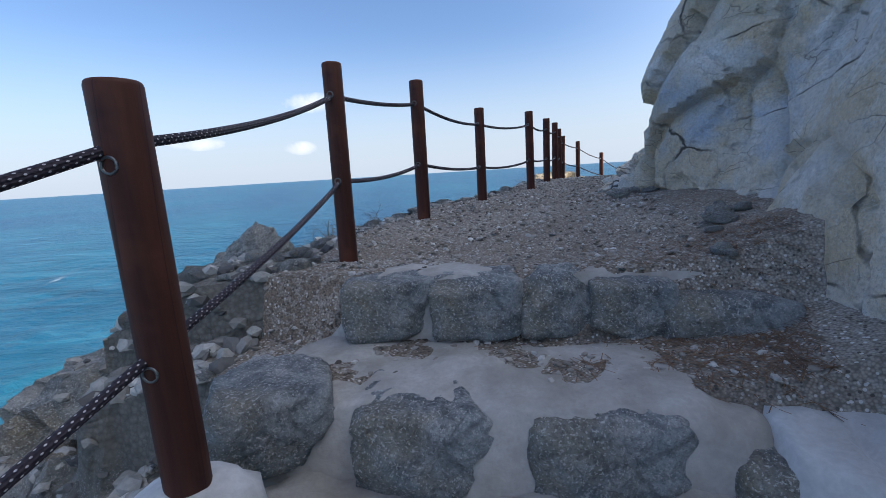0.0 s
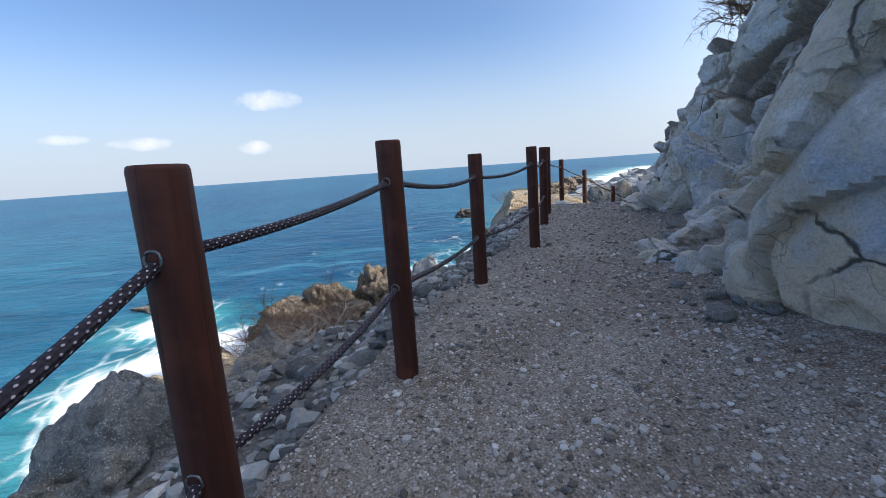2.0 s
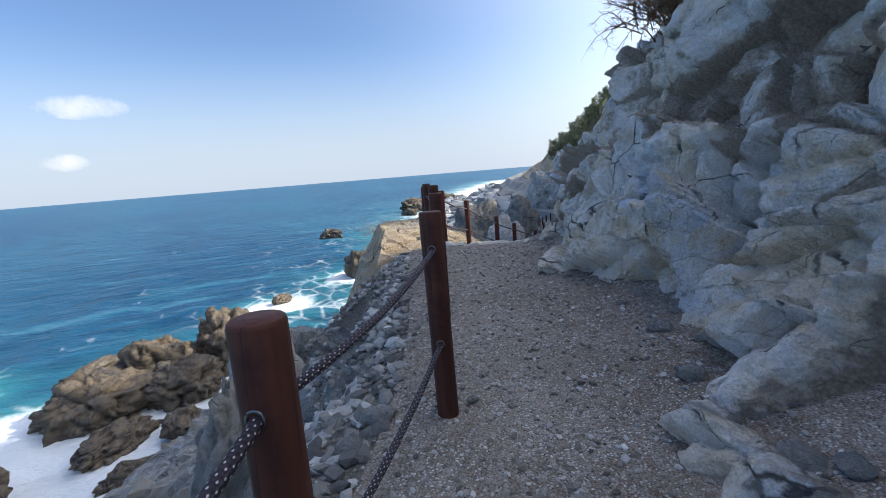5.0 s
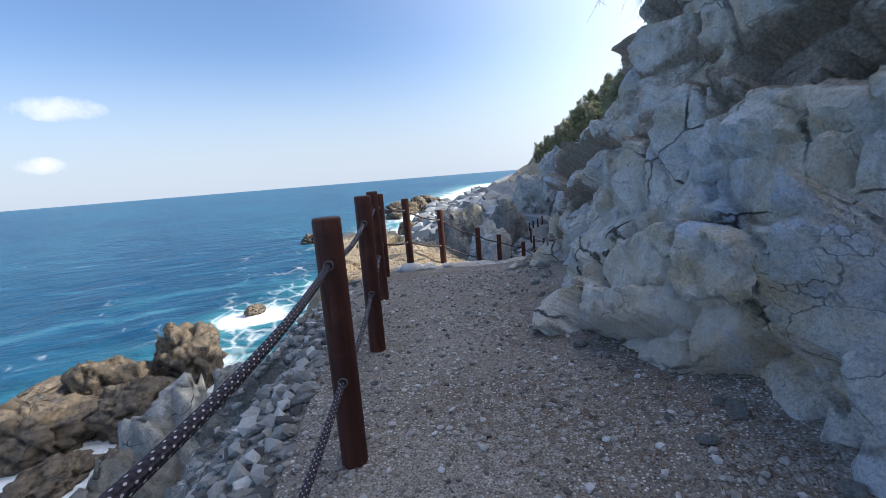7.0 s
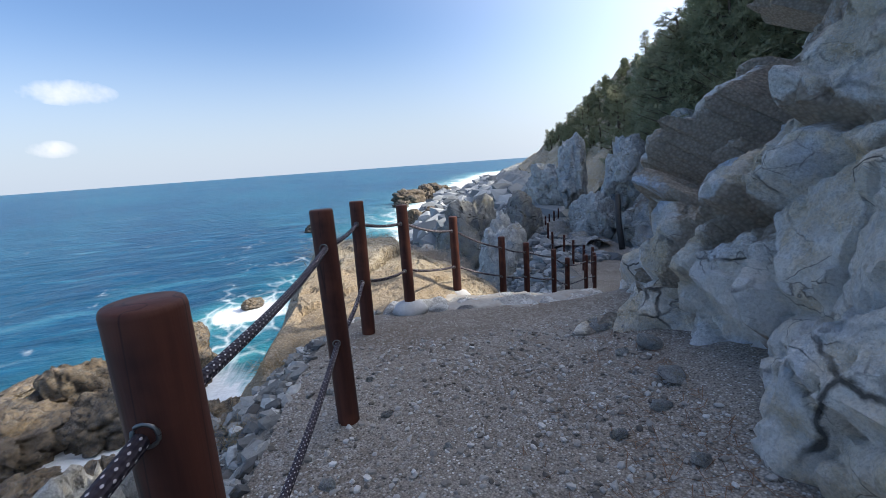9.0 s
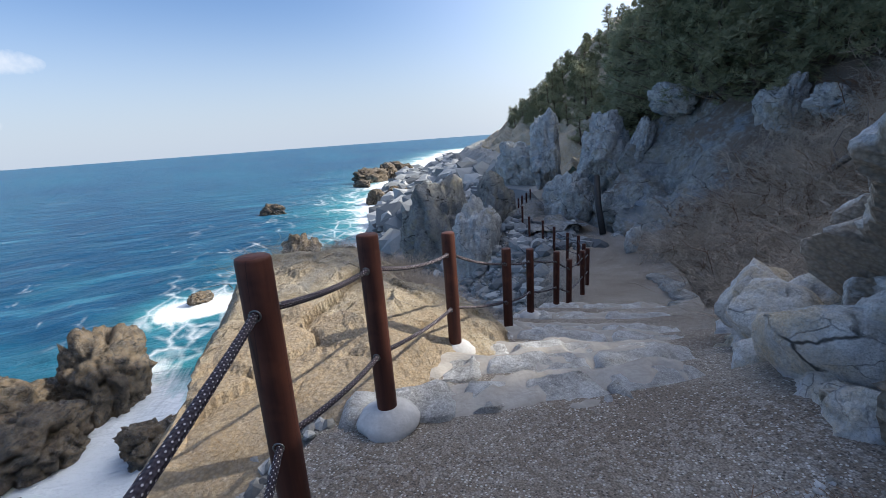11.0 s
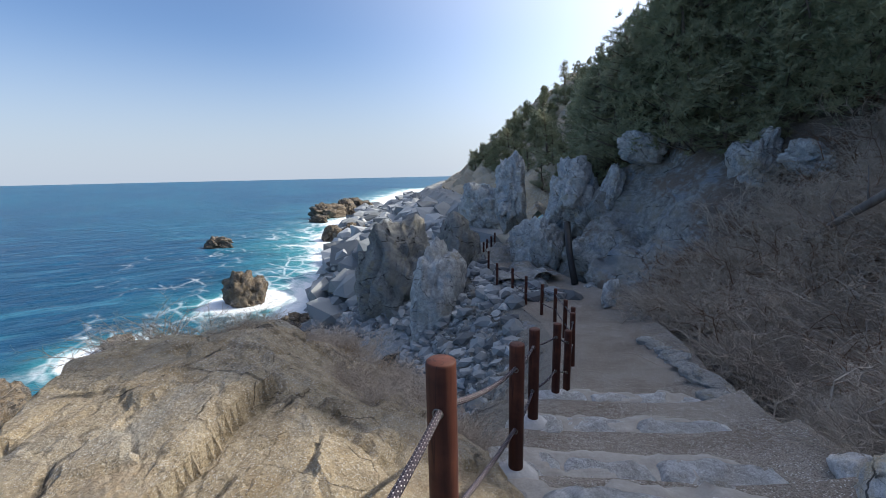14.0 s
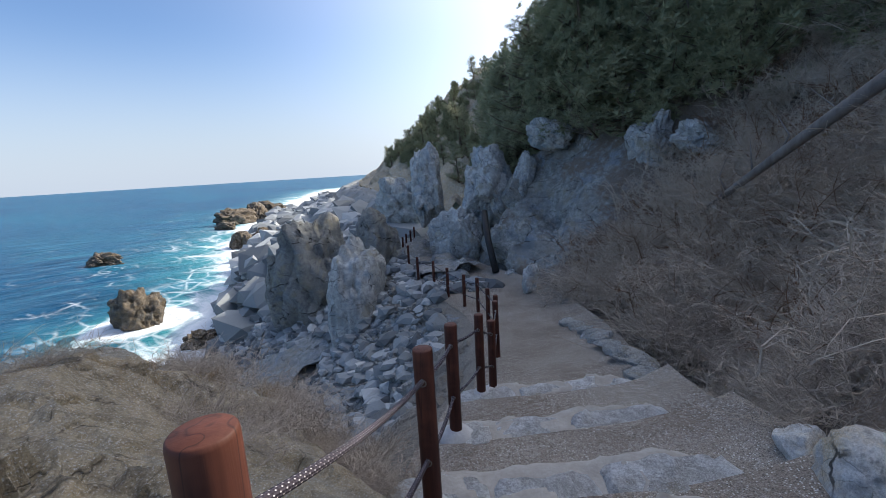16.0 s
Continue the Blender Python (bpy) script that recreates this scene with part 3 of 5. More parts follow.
def slope_relief(p):
    a, ja = facets(p, 0.9, 11, (1, 1, 1.6), 0.9)
    b, jb = facets(p, 0.28, 12, (1, 1, 1.3), 0.8)
    c, jc = facets(p, 0.10, 13)
    return a * 0.34 + b * 0.42 + c * 0.4 + fbm(p, 1.5, 14) * 0.08


fade = np.clip(dd / 1.2, 0.03, 1)[None, :, None]
slope = slope + (roughen(slope, slope_relief) - slope) * fade
sl = sheet("ground_slope", slope[:, ::-1], M_GREY, "grey scree and broken rock falling steeply to the sea", "slope", smooth=False)
cover = 0.62 + fbm(slope.reshape(-1, 3), 1.4, 20).reshape(slope.shape[:2]) * 0.35 - np.clip(dd / 2.6 - 0.35, -0.4, 0.5)[None, :]
set_soil(sl, cover[:, ::-1])

# ---- inland cliff beside the trail ----
CLIFF = [
    (1.35, -6.0, 0.2), (1.22, -2.0, 0.3), (1.18, 0.3, 0.55), (1.42, 0.95, 0.9), (1.62, 1.5, 1.25), (1.95, 2.0, 1.35), (2.35, 2.6, 1.4), (2.35, 3.1, 1.42), (2.0, 3.65, 1.4), (2.05, 4.2, 1.42),
    (2.5, 4.85, 1.44), (2.9, 5.5, 1.45), (3.45, 6.4, 1.46), (3.8, 7.2, 1.5), (3.85, 8.0, 1.5), (4.25, 8.9, 1.5), (4.75, 10.0, 1.46), (5.3, 11.0, 1.38), (5.85, 11.6, 1.25), (6.6, 11.95, 0.9), (7.5, 12.2, 0.5), (8.8, 12.3, 0.5),
]
foot = resample(CLIFF, 0.032)
tang = np.gradient(foot[:, :2], axis=0)
tang /= np.linalg.norm(tang, axis=1)[:, None]
inland = np.stack([tang[:, 1], -tang[:, 0]], 1)
mean = np.array((0.86, -0.5))
k = 43
pad = np.concatenate([np.repeat(inland[:1], k, 0), inland, np.repeat(inland[-1:], k, 0)])
inland = sum(pad[i:i + len(inland)] for i in range(2 * k + 1)) / (2 * k + 1) * 0.6 + mean * 0.7
inland /= np.linalg.norm(inland, axis=1)[:, None]
rise = np.concatenate([np.arange(-0.25, 4.2, 0.032), np.arange(4.2, 10.5, 0.3)])
lean_y = foot[:, 1]
run = np.interp(lean_y, [-5, 1.4, 2.4, 3.3, 4.6, 6, 8, 12], [0.30, 0.30, 0.42, 0.36, 0.46, 0.56, 0.56, 0.54])
top_h = np.interp(lean_y, [-5, 8, 10.5, 11.6, 12.3], [10.0, 10.0, 9.5, 6.5, 2.2])
cl = np.zeros((len(foot), len(rise), 3))
r_eff = np.minimum(rise[None, :], top_h[:, None])
over = rise[None, :] - r_eff
# the big blue slab stands almost upright over its lowest metre and a half
slab_at = np.exp(-((lean_y - 3.75) / 0.55) ** 2)[:, None]
back = r_eff * run[:, None] + over * 1.6 + 0.03 * np.maximum(r_eff - 2.5, 0) ** 2 - slab_at * 0.31 * np.clip(r_eff, 0, 1.0) * run[:, None] / 0.36
cl[..., :2] = foot[:, None, :2] + inland[:, None] * back[..., None]
cl[..., 2] = foot[:, 2:3] + r_eff + over * 0.25


def cliff_relief(p):
    a, ja = facets(p, 1.15, 41, (1, 1, 1.25), 1.0)
    b, jb = facets(p, 0.48, 42, (1, 1, 1.2), 1.0)
    c, jc = facets(p, 0.17, 43, (1, 1, 1), 0.9)
    d, jd = facets(p, 0.08, 45, (1, 1, 1), 0.9)
    quiet = np.clip((p[:, 1] - 4.2) / 0.9, 0.25, 1)
    return (a * 0.50 - ja * 0.11) * (0.35 + 0.65 * quiet) + (b * 0.42 - jb * 0.07) * quiet + (c * 0.24 - jc * 0.02) * quiet + d * 0.16 * quiet + fbm(p, 0.6, 44) * 0.02


flat_cl = cl.reshape(-1, 3)
block_out, block_gap = facets(flat_cl, 1.15, 41, (1, 1, 1.25), 1.0)
gap_soil = (block_gap * 0.5 + np.clip(-block_out - 0.12, 0, 0.5) * 0.7 + facets(flat_cl, 0.48, 42, (1, 1, 1.2), 1.0)[1] * 0.3).reshape(cl.shape[:2])
cl = roughen(cl, lambda p: -cliff_relief(p))
ob = sheet("wall_cliff", cl, M_CLIFF, "jointed blue-grey and ochre rock cliff beside the path", "cliff", smooth=False)
cov = 0.10 + gap_soil + fbm(cl.reshape(-1, 3), 1.1, 46).reshape(cl.shape[:2]) * 0.38 + np.clip((rise - 1.4) * 0.16, -0.12, 0.36)[None, :]
set_soil(ob, cov * np.clip((lean_y - 4.2) / 1.0, 0, 1)[:, None])

# ---- hillside beyond the ravine ----
HILL = [
    (6.2, 10.8, 1.6, 42), (7.4, 11.7, 0.7, 42), (8.6, 12.7, 0.2, 41), (10.0, 13.6, -0.5, 38), (11.8, 14.4, -1.9, 35), (13.6, 16.0, -2.3, 33), (15.6, 18.4, -2.3, 33), (17.6, 20.6, -2.3, 35),
    (19.4, 23.2, -2.4, 44), (20.3, 25.8, -2.5, 48), (21.0, 29.0, -2.5, 46), (22.3, 31.2, -2.5, 44), (26.5, 35.6, -2.4, 40), (34.5, 45.6, -2.3, 38), (44.5, 63.6, -1.6, 37), (60.5, 93, -1.5, 36),
    (90, 147, -2, 34), (156, 241, -2, 32), (242, 361, -2, 28), (330, 430, -4, 26),
]
near_hill = resample(HILL[:13], 0.16)
far_hill = resample(HILL[12:], 1.6)
hill_run = np.concatenate([np.arange(0, 12, 0.2), np.arange(12, 60, 1.3)])


def hill_grid(foot_line, salt):
    g = np.zeros((len(foot_line), len(hill_run), 3))
    way = np.array((0.84, -0.54))
    g[..., :2] = foot_line[:, None, :2] + way * hill_run[None, :, None]
    ang = np.tan(np.radians(foot_line[:, 3]))[:, None]
    g[..., 2] = foot_line[:, 2:3] + ang * np.minimum(hill_run, 30)[None, :] * np.interp(hill_run, [0, 4, 10, 30], [0.7, 0.9, 1.1, 1.25])[None, :]
    return g


def hill_relief(p):
    a, ja = facets(p, 2.6, 61, (1, 1, 1.2), 0.8)
    b, jb = facets(p, 0.8, 62, (1, 1, 1.2), 0.9)
    rocky = np.clip((p[:, 1] - 22.5) / 2.0, 0.12, 1)
    return (a * 0.45 + b * 0.40) * rocky + fbm(p, 3.0, 63) * 0.35 + fbm(p, 0.5, 64) * 0.07


hg = roughen(hill_grid(near_hill, 0), lambda p: -hill_relief(p))
ob = sheet("ground_hill", hg, M_HILL, "steep brown hillside with outcrops of pale rock", "hillside")
cov = fbm(hg.reshape(-1, 3), 2.4, 66).reshape(hg.shape[:2])
rock_band = np.clip((near_hill[:, 1][:, None] - 22.0) / 2.5, -0.4, 1) * np.interp(hill_run, [0, 5, 7.5, 10], [1, 0.9, -0.2, -0.6])[None, :]
set_soil(ob, 0.78 - cov * 0.25 - rock_band * 0.48)
fg = hill_grid(far_hill, 0)
fg = roughen(fg, lambda p: -(facets(p, 7.0, 67)[0] * 0.3 + fbm(p, 6, 68) * 0.8))
sheet("ground_far_hill", fg, M_WARM, "distant brown coastal hillside", "hillside")

# far trail bench and rocky shore
fb = np.zeros((len(far_line), 30, 3))
fcols = np.linspace(-1, 1, 30)
fl, fr = far_line[:, 0:2], far_line[:, 2:4]
fo = fl - fr
fo /= np.linalg.norm(fo, axis=1)[:, None]
for j, c in enumerate(fcols):
    if c > 0:
        fb[:, j, :2] = fl * (1 - c) + fr * c
        fb[:, j, 2] = far_line[:, 4]
    else:
        fb[:, j, :2] = fl + fo * (-c) * 16
        fb[:, j, 2] = far_line[:, 4] - 7.2 * np.minimum(1, -c * 1.15) ** 0.8
fb = roughen(fb, lambda p: facets(p, 3.0, 71)[0] * 0.3 + facets(p, 1.1, 72)[0] * 0.3)
sheet("ground_far_shore", fb[:, ::-1], M_GREY, "distant rocky shore below the coastal path", "shore")

# cobble beach floor below the stairs
bx, by = np.meshgrid(np.linspace(5.0, 26, 90), np.linspace(16.5, 62, 170), indexing="ij")
edge_x = np.interp(by, [16, 20, 25, 30, 40, 50, 62], [8.0, 9.0, 11.0, 12.0, 14.0, 17.0, 22.0])
bz = -8.9 + np.clip((bx - edge_x + 4.0) * 0.62, 0, 4.6)
bg = np.stack([bx, by, bz], -1)
bg[..., 2] += (facets(bg.reshape(-1, 3), 0.8, 81)[0] * 0.35).reshape(bx.shape)
sheet("ground_beach", bg, M_GREY, "beach of grey cobbles between sea and slope", "beach")

# ---- sunlit outcrop beside the stairs ----
ox, oy = np.meshgrid(np.arange(-0.5, 8.2, 0.036), np.arange(11.2, 21.5, 0.036), indexing="ij")
ridge = np.interp(oy, [11, 12.3, 13.2, 14.0, 15.0, 16.3, 17.2, 18.3, 20], [0.9, 1.15, 1.22, 1.36, 1.45, 1.48, 1.15, 0.3, -2.2])
left_x = np.interp(oy, [11, 12.3, 13.5, 14.5, 16.3, 18, 20], [2.3, 2.4, 2.75, 3.15, 3.4, 3.8, 4.4])
right_x = np.interp(oy, [11, 12.5, 13.5, 14.5, 16, 18, 20], [3.4, 3.7, 4.3, 4.75, 4.7, 5.3, 6.0])
oz = ridge - np.maximum(0, left_x - ox) * 1.5 - 0.5 * np.maximum(0, left_x - ox - 0.6) - np.maximum(0, ox - right_x) * np.interp(oy, [11, 14, 16, 20], [0.45, 0.42, 0.75, 0.9]) - np.maximum(0, ox - right_x - 1.2) * 0.8
og = np.stack([ox, oy, oz], -1)


def outcrop_relief(p):
    a, ja = facets(p, 1.3, 91, (1.0, 1.3, 1), 0.9)
    b, jb = facets(p, 0.42, 92, (1, 1.2, 1), 0.9)
    rock = np.clip((p[:, 1] - 12.9) / 0.8, 0.1, 1)
    return (a * 0.10 - ja * 0.035 + b * 0.10 - jb * 0.025 + facets(p, 0.16, 96)[0] * 0.09 + fbm(p, 0.35, 93) * 0.015) * rock + fbm(p, 0.15, 94, 2) * 0.01


og = roughen(og, outcrop_relief)
ob = sheet("ground_outcrop", og, M_WARM, "sunlit ochre rock outcrop above the sea", "rock outcrop", smooth=False)
set_soil(ob, fbm(og.reshape(-1, 3), 0.9, 95).reshape(og.shape[:2]) * 0.35 + np.interp(og[..., 1], [12.6, 13.9, 14.8], [0.95, 0.65, 0.12]))

# ---- sea ----
rad = np.concatenate([np.linspace(0, 70, 140), 70 * (4600 / 70) ** np.linspace(0.03, 1, 60)])
angs = np.linspace(0, 2 * math.pi, 301)
sg = np.zeros((len(rad), len(angs), 3))
cx, cy = 2.0, 35.0
sg[..., 0] = cx + rad[:, None] * np.sin(angs)[None]
sg[..., 1] = cy + rad[:, None] * np.cos(angs)[None]
sg[..., 2] = SEA_Z
sp = sg.reshape(-1, 3)
near = np.exp(-rad / 160.0)[:, None]
sg[..., 2] += ((fbm(sp * np.array((1, 0.5, 1)), 6.0, 101) * 0.22 + fbm(sp, 2.0, 103) * 0.1).reshape(sg.shape[:2])) * near
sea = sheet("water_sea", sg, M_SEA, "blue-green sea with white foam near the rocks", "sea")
SHORE = [(-12, -6), (-10.5, 4), (-7.5, 12), (-6, 19), (-6, 26), (-3, 33), (2, 28), (6, 27), (10, 34), (12, 42), (16, 50), (22, 61), (30, 90), (45, 120), (60, 144), (110, 230), (200, 350)]
sh = resample(SHORE, 2.0)
d = np.sqrt(((sp[:, None, :2] - sh[None]) ** 2).sum(2)).min(1)
rocks = np.array([(-10.0, 29.3, 3.0), (-6.5, 28.6, 3.0), (-2.0, 28.0, 2.5), (-13.5, 22.5, 3.5), (-8.0, 24.6, 2.5), (-20.7, 36.5, 1.6), (9.5, 55.0, 2.5), (-0.5, 47.0, 1.2), (-16.0, 25.5, 3.0), (-12.5, 26.0, 3.5), (-14.0, 30.0, 2.5), (-10.0, 21.0, 3.0)])
surf = (np.exp(-np.maximum(np.sqrt(((sp[:, None, :2] - rocks[None, :, :2]) ** 2).sum(2)) - rocks[None, :, 2], 0) / 2.2)).max(1)
reach = np.exp(-d / (6.0 + 0.03 * np.maximum(sp[:, 1] - 40, 0)))
attr = sea.data.attributes.new("shore", "FLOAT", "POINT")
attr.data.foreach_set("value", np.maximum(reach, surf).astype(np.float32))

# ---- rope fence ----
POSTS = [
    (-0.49, 0.89, 0.87), (-0.415, 2.565, 1.30), (0.012, 3.71, 1.395), (0.645, 5.24, 1.345), (1.46, 6.40, 1.41), (2.0, 7.785, 1.435), (2.434, 9.0, 1.468),
    (2.89, 10.46, 1.455), (3.32, 11.88, 1.375), (3.93, 12.545, 1.24), (4.957, 13.59, 0.91), (6.28, 14.61, 0.32), (7.35, 15.5, -0.06), (8.65, 16.35, -0.52), (9.35, 16.75, -0.9),
    (11.2, 18.2, -1.35), (12.5, 19.3, -1.75), (13.35, 20.3, -1.95), (14.75, 21.95, -2.2), (15.1, 22.9, -2.3), (15.75, 24.4, -2.38), (16.4, 25.9, -2.42), (16.8, 27.4, -2.48),
    (18.6, 30.3, -2.5), (20.3, 32.9, -2.5), (21.2, 33.7, -2.5), (22.3, 34.6, -2.5), (23.6, 35.8, -2.5),
]
POST_H, POST_R = 1.17, 0.059


def fence_post(x, y, z, footing, tilt):
    top = empty("fence_post", x, y, z, "dark red-brown round wooden post on a white concrete footing" if footing else "dark red-brown round wooden fence post set in gravel", "post", "rope fence posts")
    top.rotation_euler = tilt
    bm = bmesh.new()
    prof = [(-0.25, 1.0), (0.0, 1.0), (0.4, 1.0), (0.8, 1.0), (POST_H - 0.012, 1.0), (POST_H - 0.003, 0.96), (POST_H, 0.90)]
    tube(bm, [(0, 0, h) for h, _ in prof], [POST_R * f for _, f in prof], 28)
    shaft = part("shaft", bm, M_POST, top)
    for h in (POST_H - 0.19, POST_H - 0.70):
        for sgn in (1, -1):
            bm = bmesh.new()
            ring = []
            for i in range(17):
                a = 2 * math.pi * i / 16
                ring.append((0.019 * math.cos(a), sgn * (POST_R - 0.002), h + 0.019 * math.sin(a)))
            tube(bm, ring, [0.004] * 17, 6, caps=False)
            part("eyelet", bm, M_EYELET, top)
    if footing:
        bm = bmesh.new()
        tube(bm, [(0, 0, -0.02), (0, 0, 0.10), (0, 0, 0.105)], [POST_R + 0.004, POST_R + 0.004, POST_R * 0.9], 20)
        part("collar", bm, M_MORTAR, top, "grey mortar collar")
        me = boulder_mesh("footing", int(x * 31) + 7, 3, 4, 0.19, 0.19, 0.12, 0.05, 0.15)
        f = link("footing", me, M_CONCRETE, top, "white concrete lump round the foot")
        f.location.z = 0.015
    return top


for i, (x, y, z) in enumerate(POSTS):
    rnd = random.Random(i)
    nx, ny, _ = POSTS[min(i + 1, len(POSTS) - 1)]
    px, py, _ = POSTS[max(i - 1, 0)]
    fence_post(x, y, z, i in (0, 9, 10, 11, 12, 13, 14), (rnd.uniform(-0.012, 0.012), rnd.uniform(-0.012, 0.012), math.atan2(ny - py, nx - px) - math.pi / 2))


def rope(a, b, sag, r):
    a, b = Vector(a), Vector(b)
    bm = bmesh.new()
    uv = bm.loops.layers.uv.new("UVMap")
    n = 24
    pts = []
    for i in range(n + 1):
        f = i / n
        p = a.lerp(b, f)
        p.z -= sag * 4 * f * (1 - f)
        pts.append(p)
    tube(bm, pts, [r] * (n + 1), 10, True, uv)
    return tagged(part("rope", bm, M_ROPE), "dark braided rope with white flecks strung between posts", "rope", "fence ropes")


ends = [(-0.95, -0.95, 0.40)] + POSTS
for i, (p, q) in enumerate(zip(ends, ends[1:])):
    if i == 23:
        continue
    rnd = random.Random(100 + i)
    for h in (POST_H - 0.19, POST_H - 0.70):
        rope((p[0], p[1], p[2] + h + (0.05 if i == 1 else 0)), (q[0], q[1], q[2] + h + (0.05 if i == 0 else 0)), rnd.uniform(0.02, 0.05), 0.0145)

# ---- stone steps at the start ----
def place_rock(name, seed, x, y, z, sx, sy, sz, rz, material, label, category, group="", detail=4, planes=14, rough=0.05, sharp=0.4, rx=0.0, ry=0.0, parent=None, boxy=2.0):
    me = boulder_mesh(name, seed, detail, planes, sx, sy, sz, rough, sharp, boxy)
    ob = link(name, me, material, parent)
    ob.location, ob.rotation_euler = (x, y, z), (rx, ry, rz)
    return tagged(ob, label, category, group) if label else ob


LOWER_STONES = [(-0.47, 1.40, 0.90, 0.23, 0.24, 0.16, 0.35), (0.13, 1.36, 0.80, 0.26, 0.24, 0.19, 0.05), (0.76, 1.32, 0.74, 0.28, 0.25, 0.24, -0.05), (1.36, 1.12, 0.66, 0.22, 0.22, 0.22, -0.35)]
UPPER_STONES = [(-0.06, 1.97, 1.135, 0.24, 0.17, 0.15, 0.06), (0.37, 1.93, 1.13, 0.22, 0.17, 0.16, -0.06), (0.74, 1.92, 1.135, 0.19, 0.17, 0.15, 0.05), (1.09, 1.86, 1.11, 0.19, 0.17, 0.15, -0.15), (1.47, 1.74, 1.07, 0.26, 0.18, 0.13, -0.30)]
for i, (x, y, z, sx, sy, sz, rz) in enumerate(LOWER_STONES):
    place_rock("step_stone", 200 + i, x, y, z, sx, sy, sz, rz, M_STEP, "rough dark blue-grey stone set in a mortared step", "stone", "step stones", 5, 8, 0.06, 0.22, boxy=7.0)
for i, (x, y, z, sx, sy, sz, rz) in enumerate(UPPER_STONES):
    place_rock("step_stone", 220 + i, x, y, z, sx, sy, sz, rz, M_STEP, "grey-brown squared stone edging the upper step", "stone", "step stones", 5, 8, 0.05, 0.2, boxy=9.0)


def slab(name, x, y, z, w, d, h, rz, material, seed, label, category, kind="", group=""):
    """A rough-topped slab with broken edges."""
    nx, ny = max(8, int(w / 0.05)), max(8, int(d / 0.05))
    u, v = np.meshgrid(np.linspace(-1, 1, nx), np.linspace(-1, 1, ny), indexing="ij")
    r = (np.abs(u) ** 6 + np.abs(v) ** 6) ** (1 / 6)
    gx, gy = u * w / 2, v * d / 2
    p = np.stack([gx, gy, np.full_like(gx, seed * 1.7)], -1).reshape(-1, 3)
    wob = fbm(p, 0.4, seed).reshape(u.shape)
    gx2 = gx * (1 + 0.06 * wob)
    gy2 = gy * (1 + 0.28 * wob)
    edge = np.clip((r - 0.82) / 0.18, 0, 1)
    z2 = (facets(p, 0.35, seed)[0] * 0.16 + facets(p, 0.1, seed + 1)[0] * 0.12 + fbm(p, 0.3, seed + 3) * 0.02).reshape(u.shape) - h * edge ** 1.7
    ob = sheet(name, np.stack([gx2, gy2, z2], -1), material, label, category, kind)
    ob.location, ob.rotation_euler = (x, y, z), (0, 0, rz)
    if group:
        tagged(ob, group=group)
    return ob


slab("trim_mortar_lower", 0.38, 1.50, 0.975, 2.15, 0.72, 0.46, -0.12, M_MORTAR, 5, "grey mortar bedding round the lower step stones", "mortar", "structure")
slab("trim_mortar_upper", 0.62, 1.99, 1.275, 2.0, 0.40, 0.3, -0.10, M_MORTAR, 7, "grey mortar bedding round the upper step stones", "mortar", "structure")
slab("trim_concrete_apron", 1.55, 1.20, 0.93, 0.62, 0.95, 0.3, -0.25, M_CONCRETE, 9, "white concrete apron between steps and cliff", "concrete", "structure")
slab("trim_step_base", 0.3, 0.75, 0.74, 2.0, 1.1, 0.2, -0.05, M_MORTAR, 11, "grey mortared landing below the steps", "mortar", "structure")

# ---- stone stairs that go down ----
for j, ((x, y, z), i) in enumerate(zip(NOSINGS, node_i)):
    a = Vector((*LEFT[i], 0))
    b = Vector((*RIGHT[i], 0))
    w = (b - a).length
    rz = math.atan2(b.y - a.y, b.x - a.x)
    rnd = random.Random(40 + j)
    mid = a.lerp(b, 0.49)
    slab("trim_stair_tread", mid.x, mid.y, z - 0.03, w * 1.02, 0.78, 0.30, rz, M_TREAD, 360 + j, "grey mortar tread of the stone stair", "mortar", "structure")
    f0 = 0.01
    for s in range(3):
        f1 = (0.30, 0.62, 0.97)[s] + rnd.uniform(-0.06, 0.06) * (s < 2)
        mid = a.lerp(b, (f0 + f1) / 2)
        slab("step_stone", mid.x, mid.y, z - 0.002 + rnd.uniform(-0.012, 0.012), w * (f1 - f0) * 1.10, rnd.uniform(0.46, 0.58), 0.32, rz + rnd.uniform(-0.03, 0.03), M_STAIR, 300 + j * 5 + s, "pale grey rough stone mortared into the stair edge", "stone", "", "stair stones")
        f0 = f1

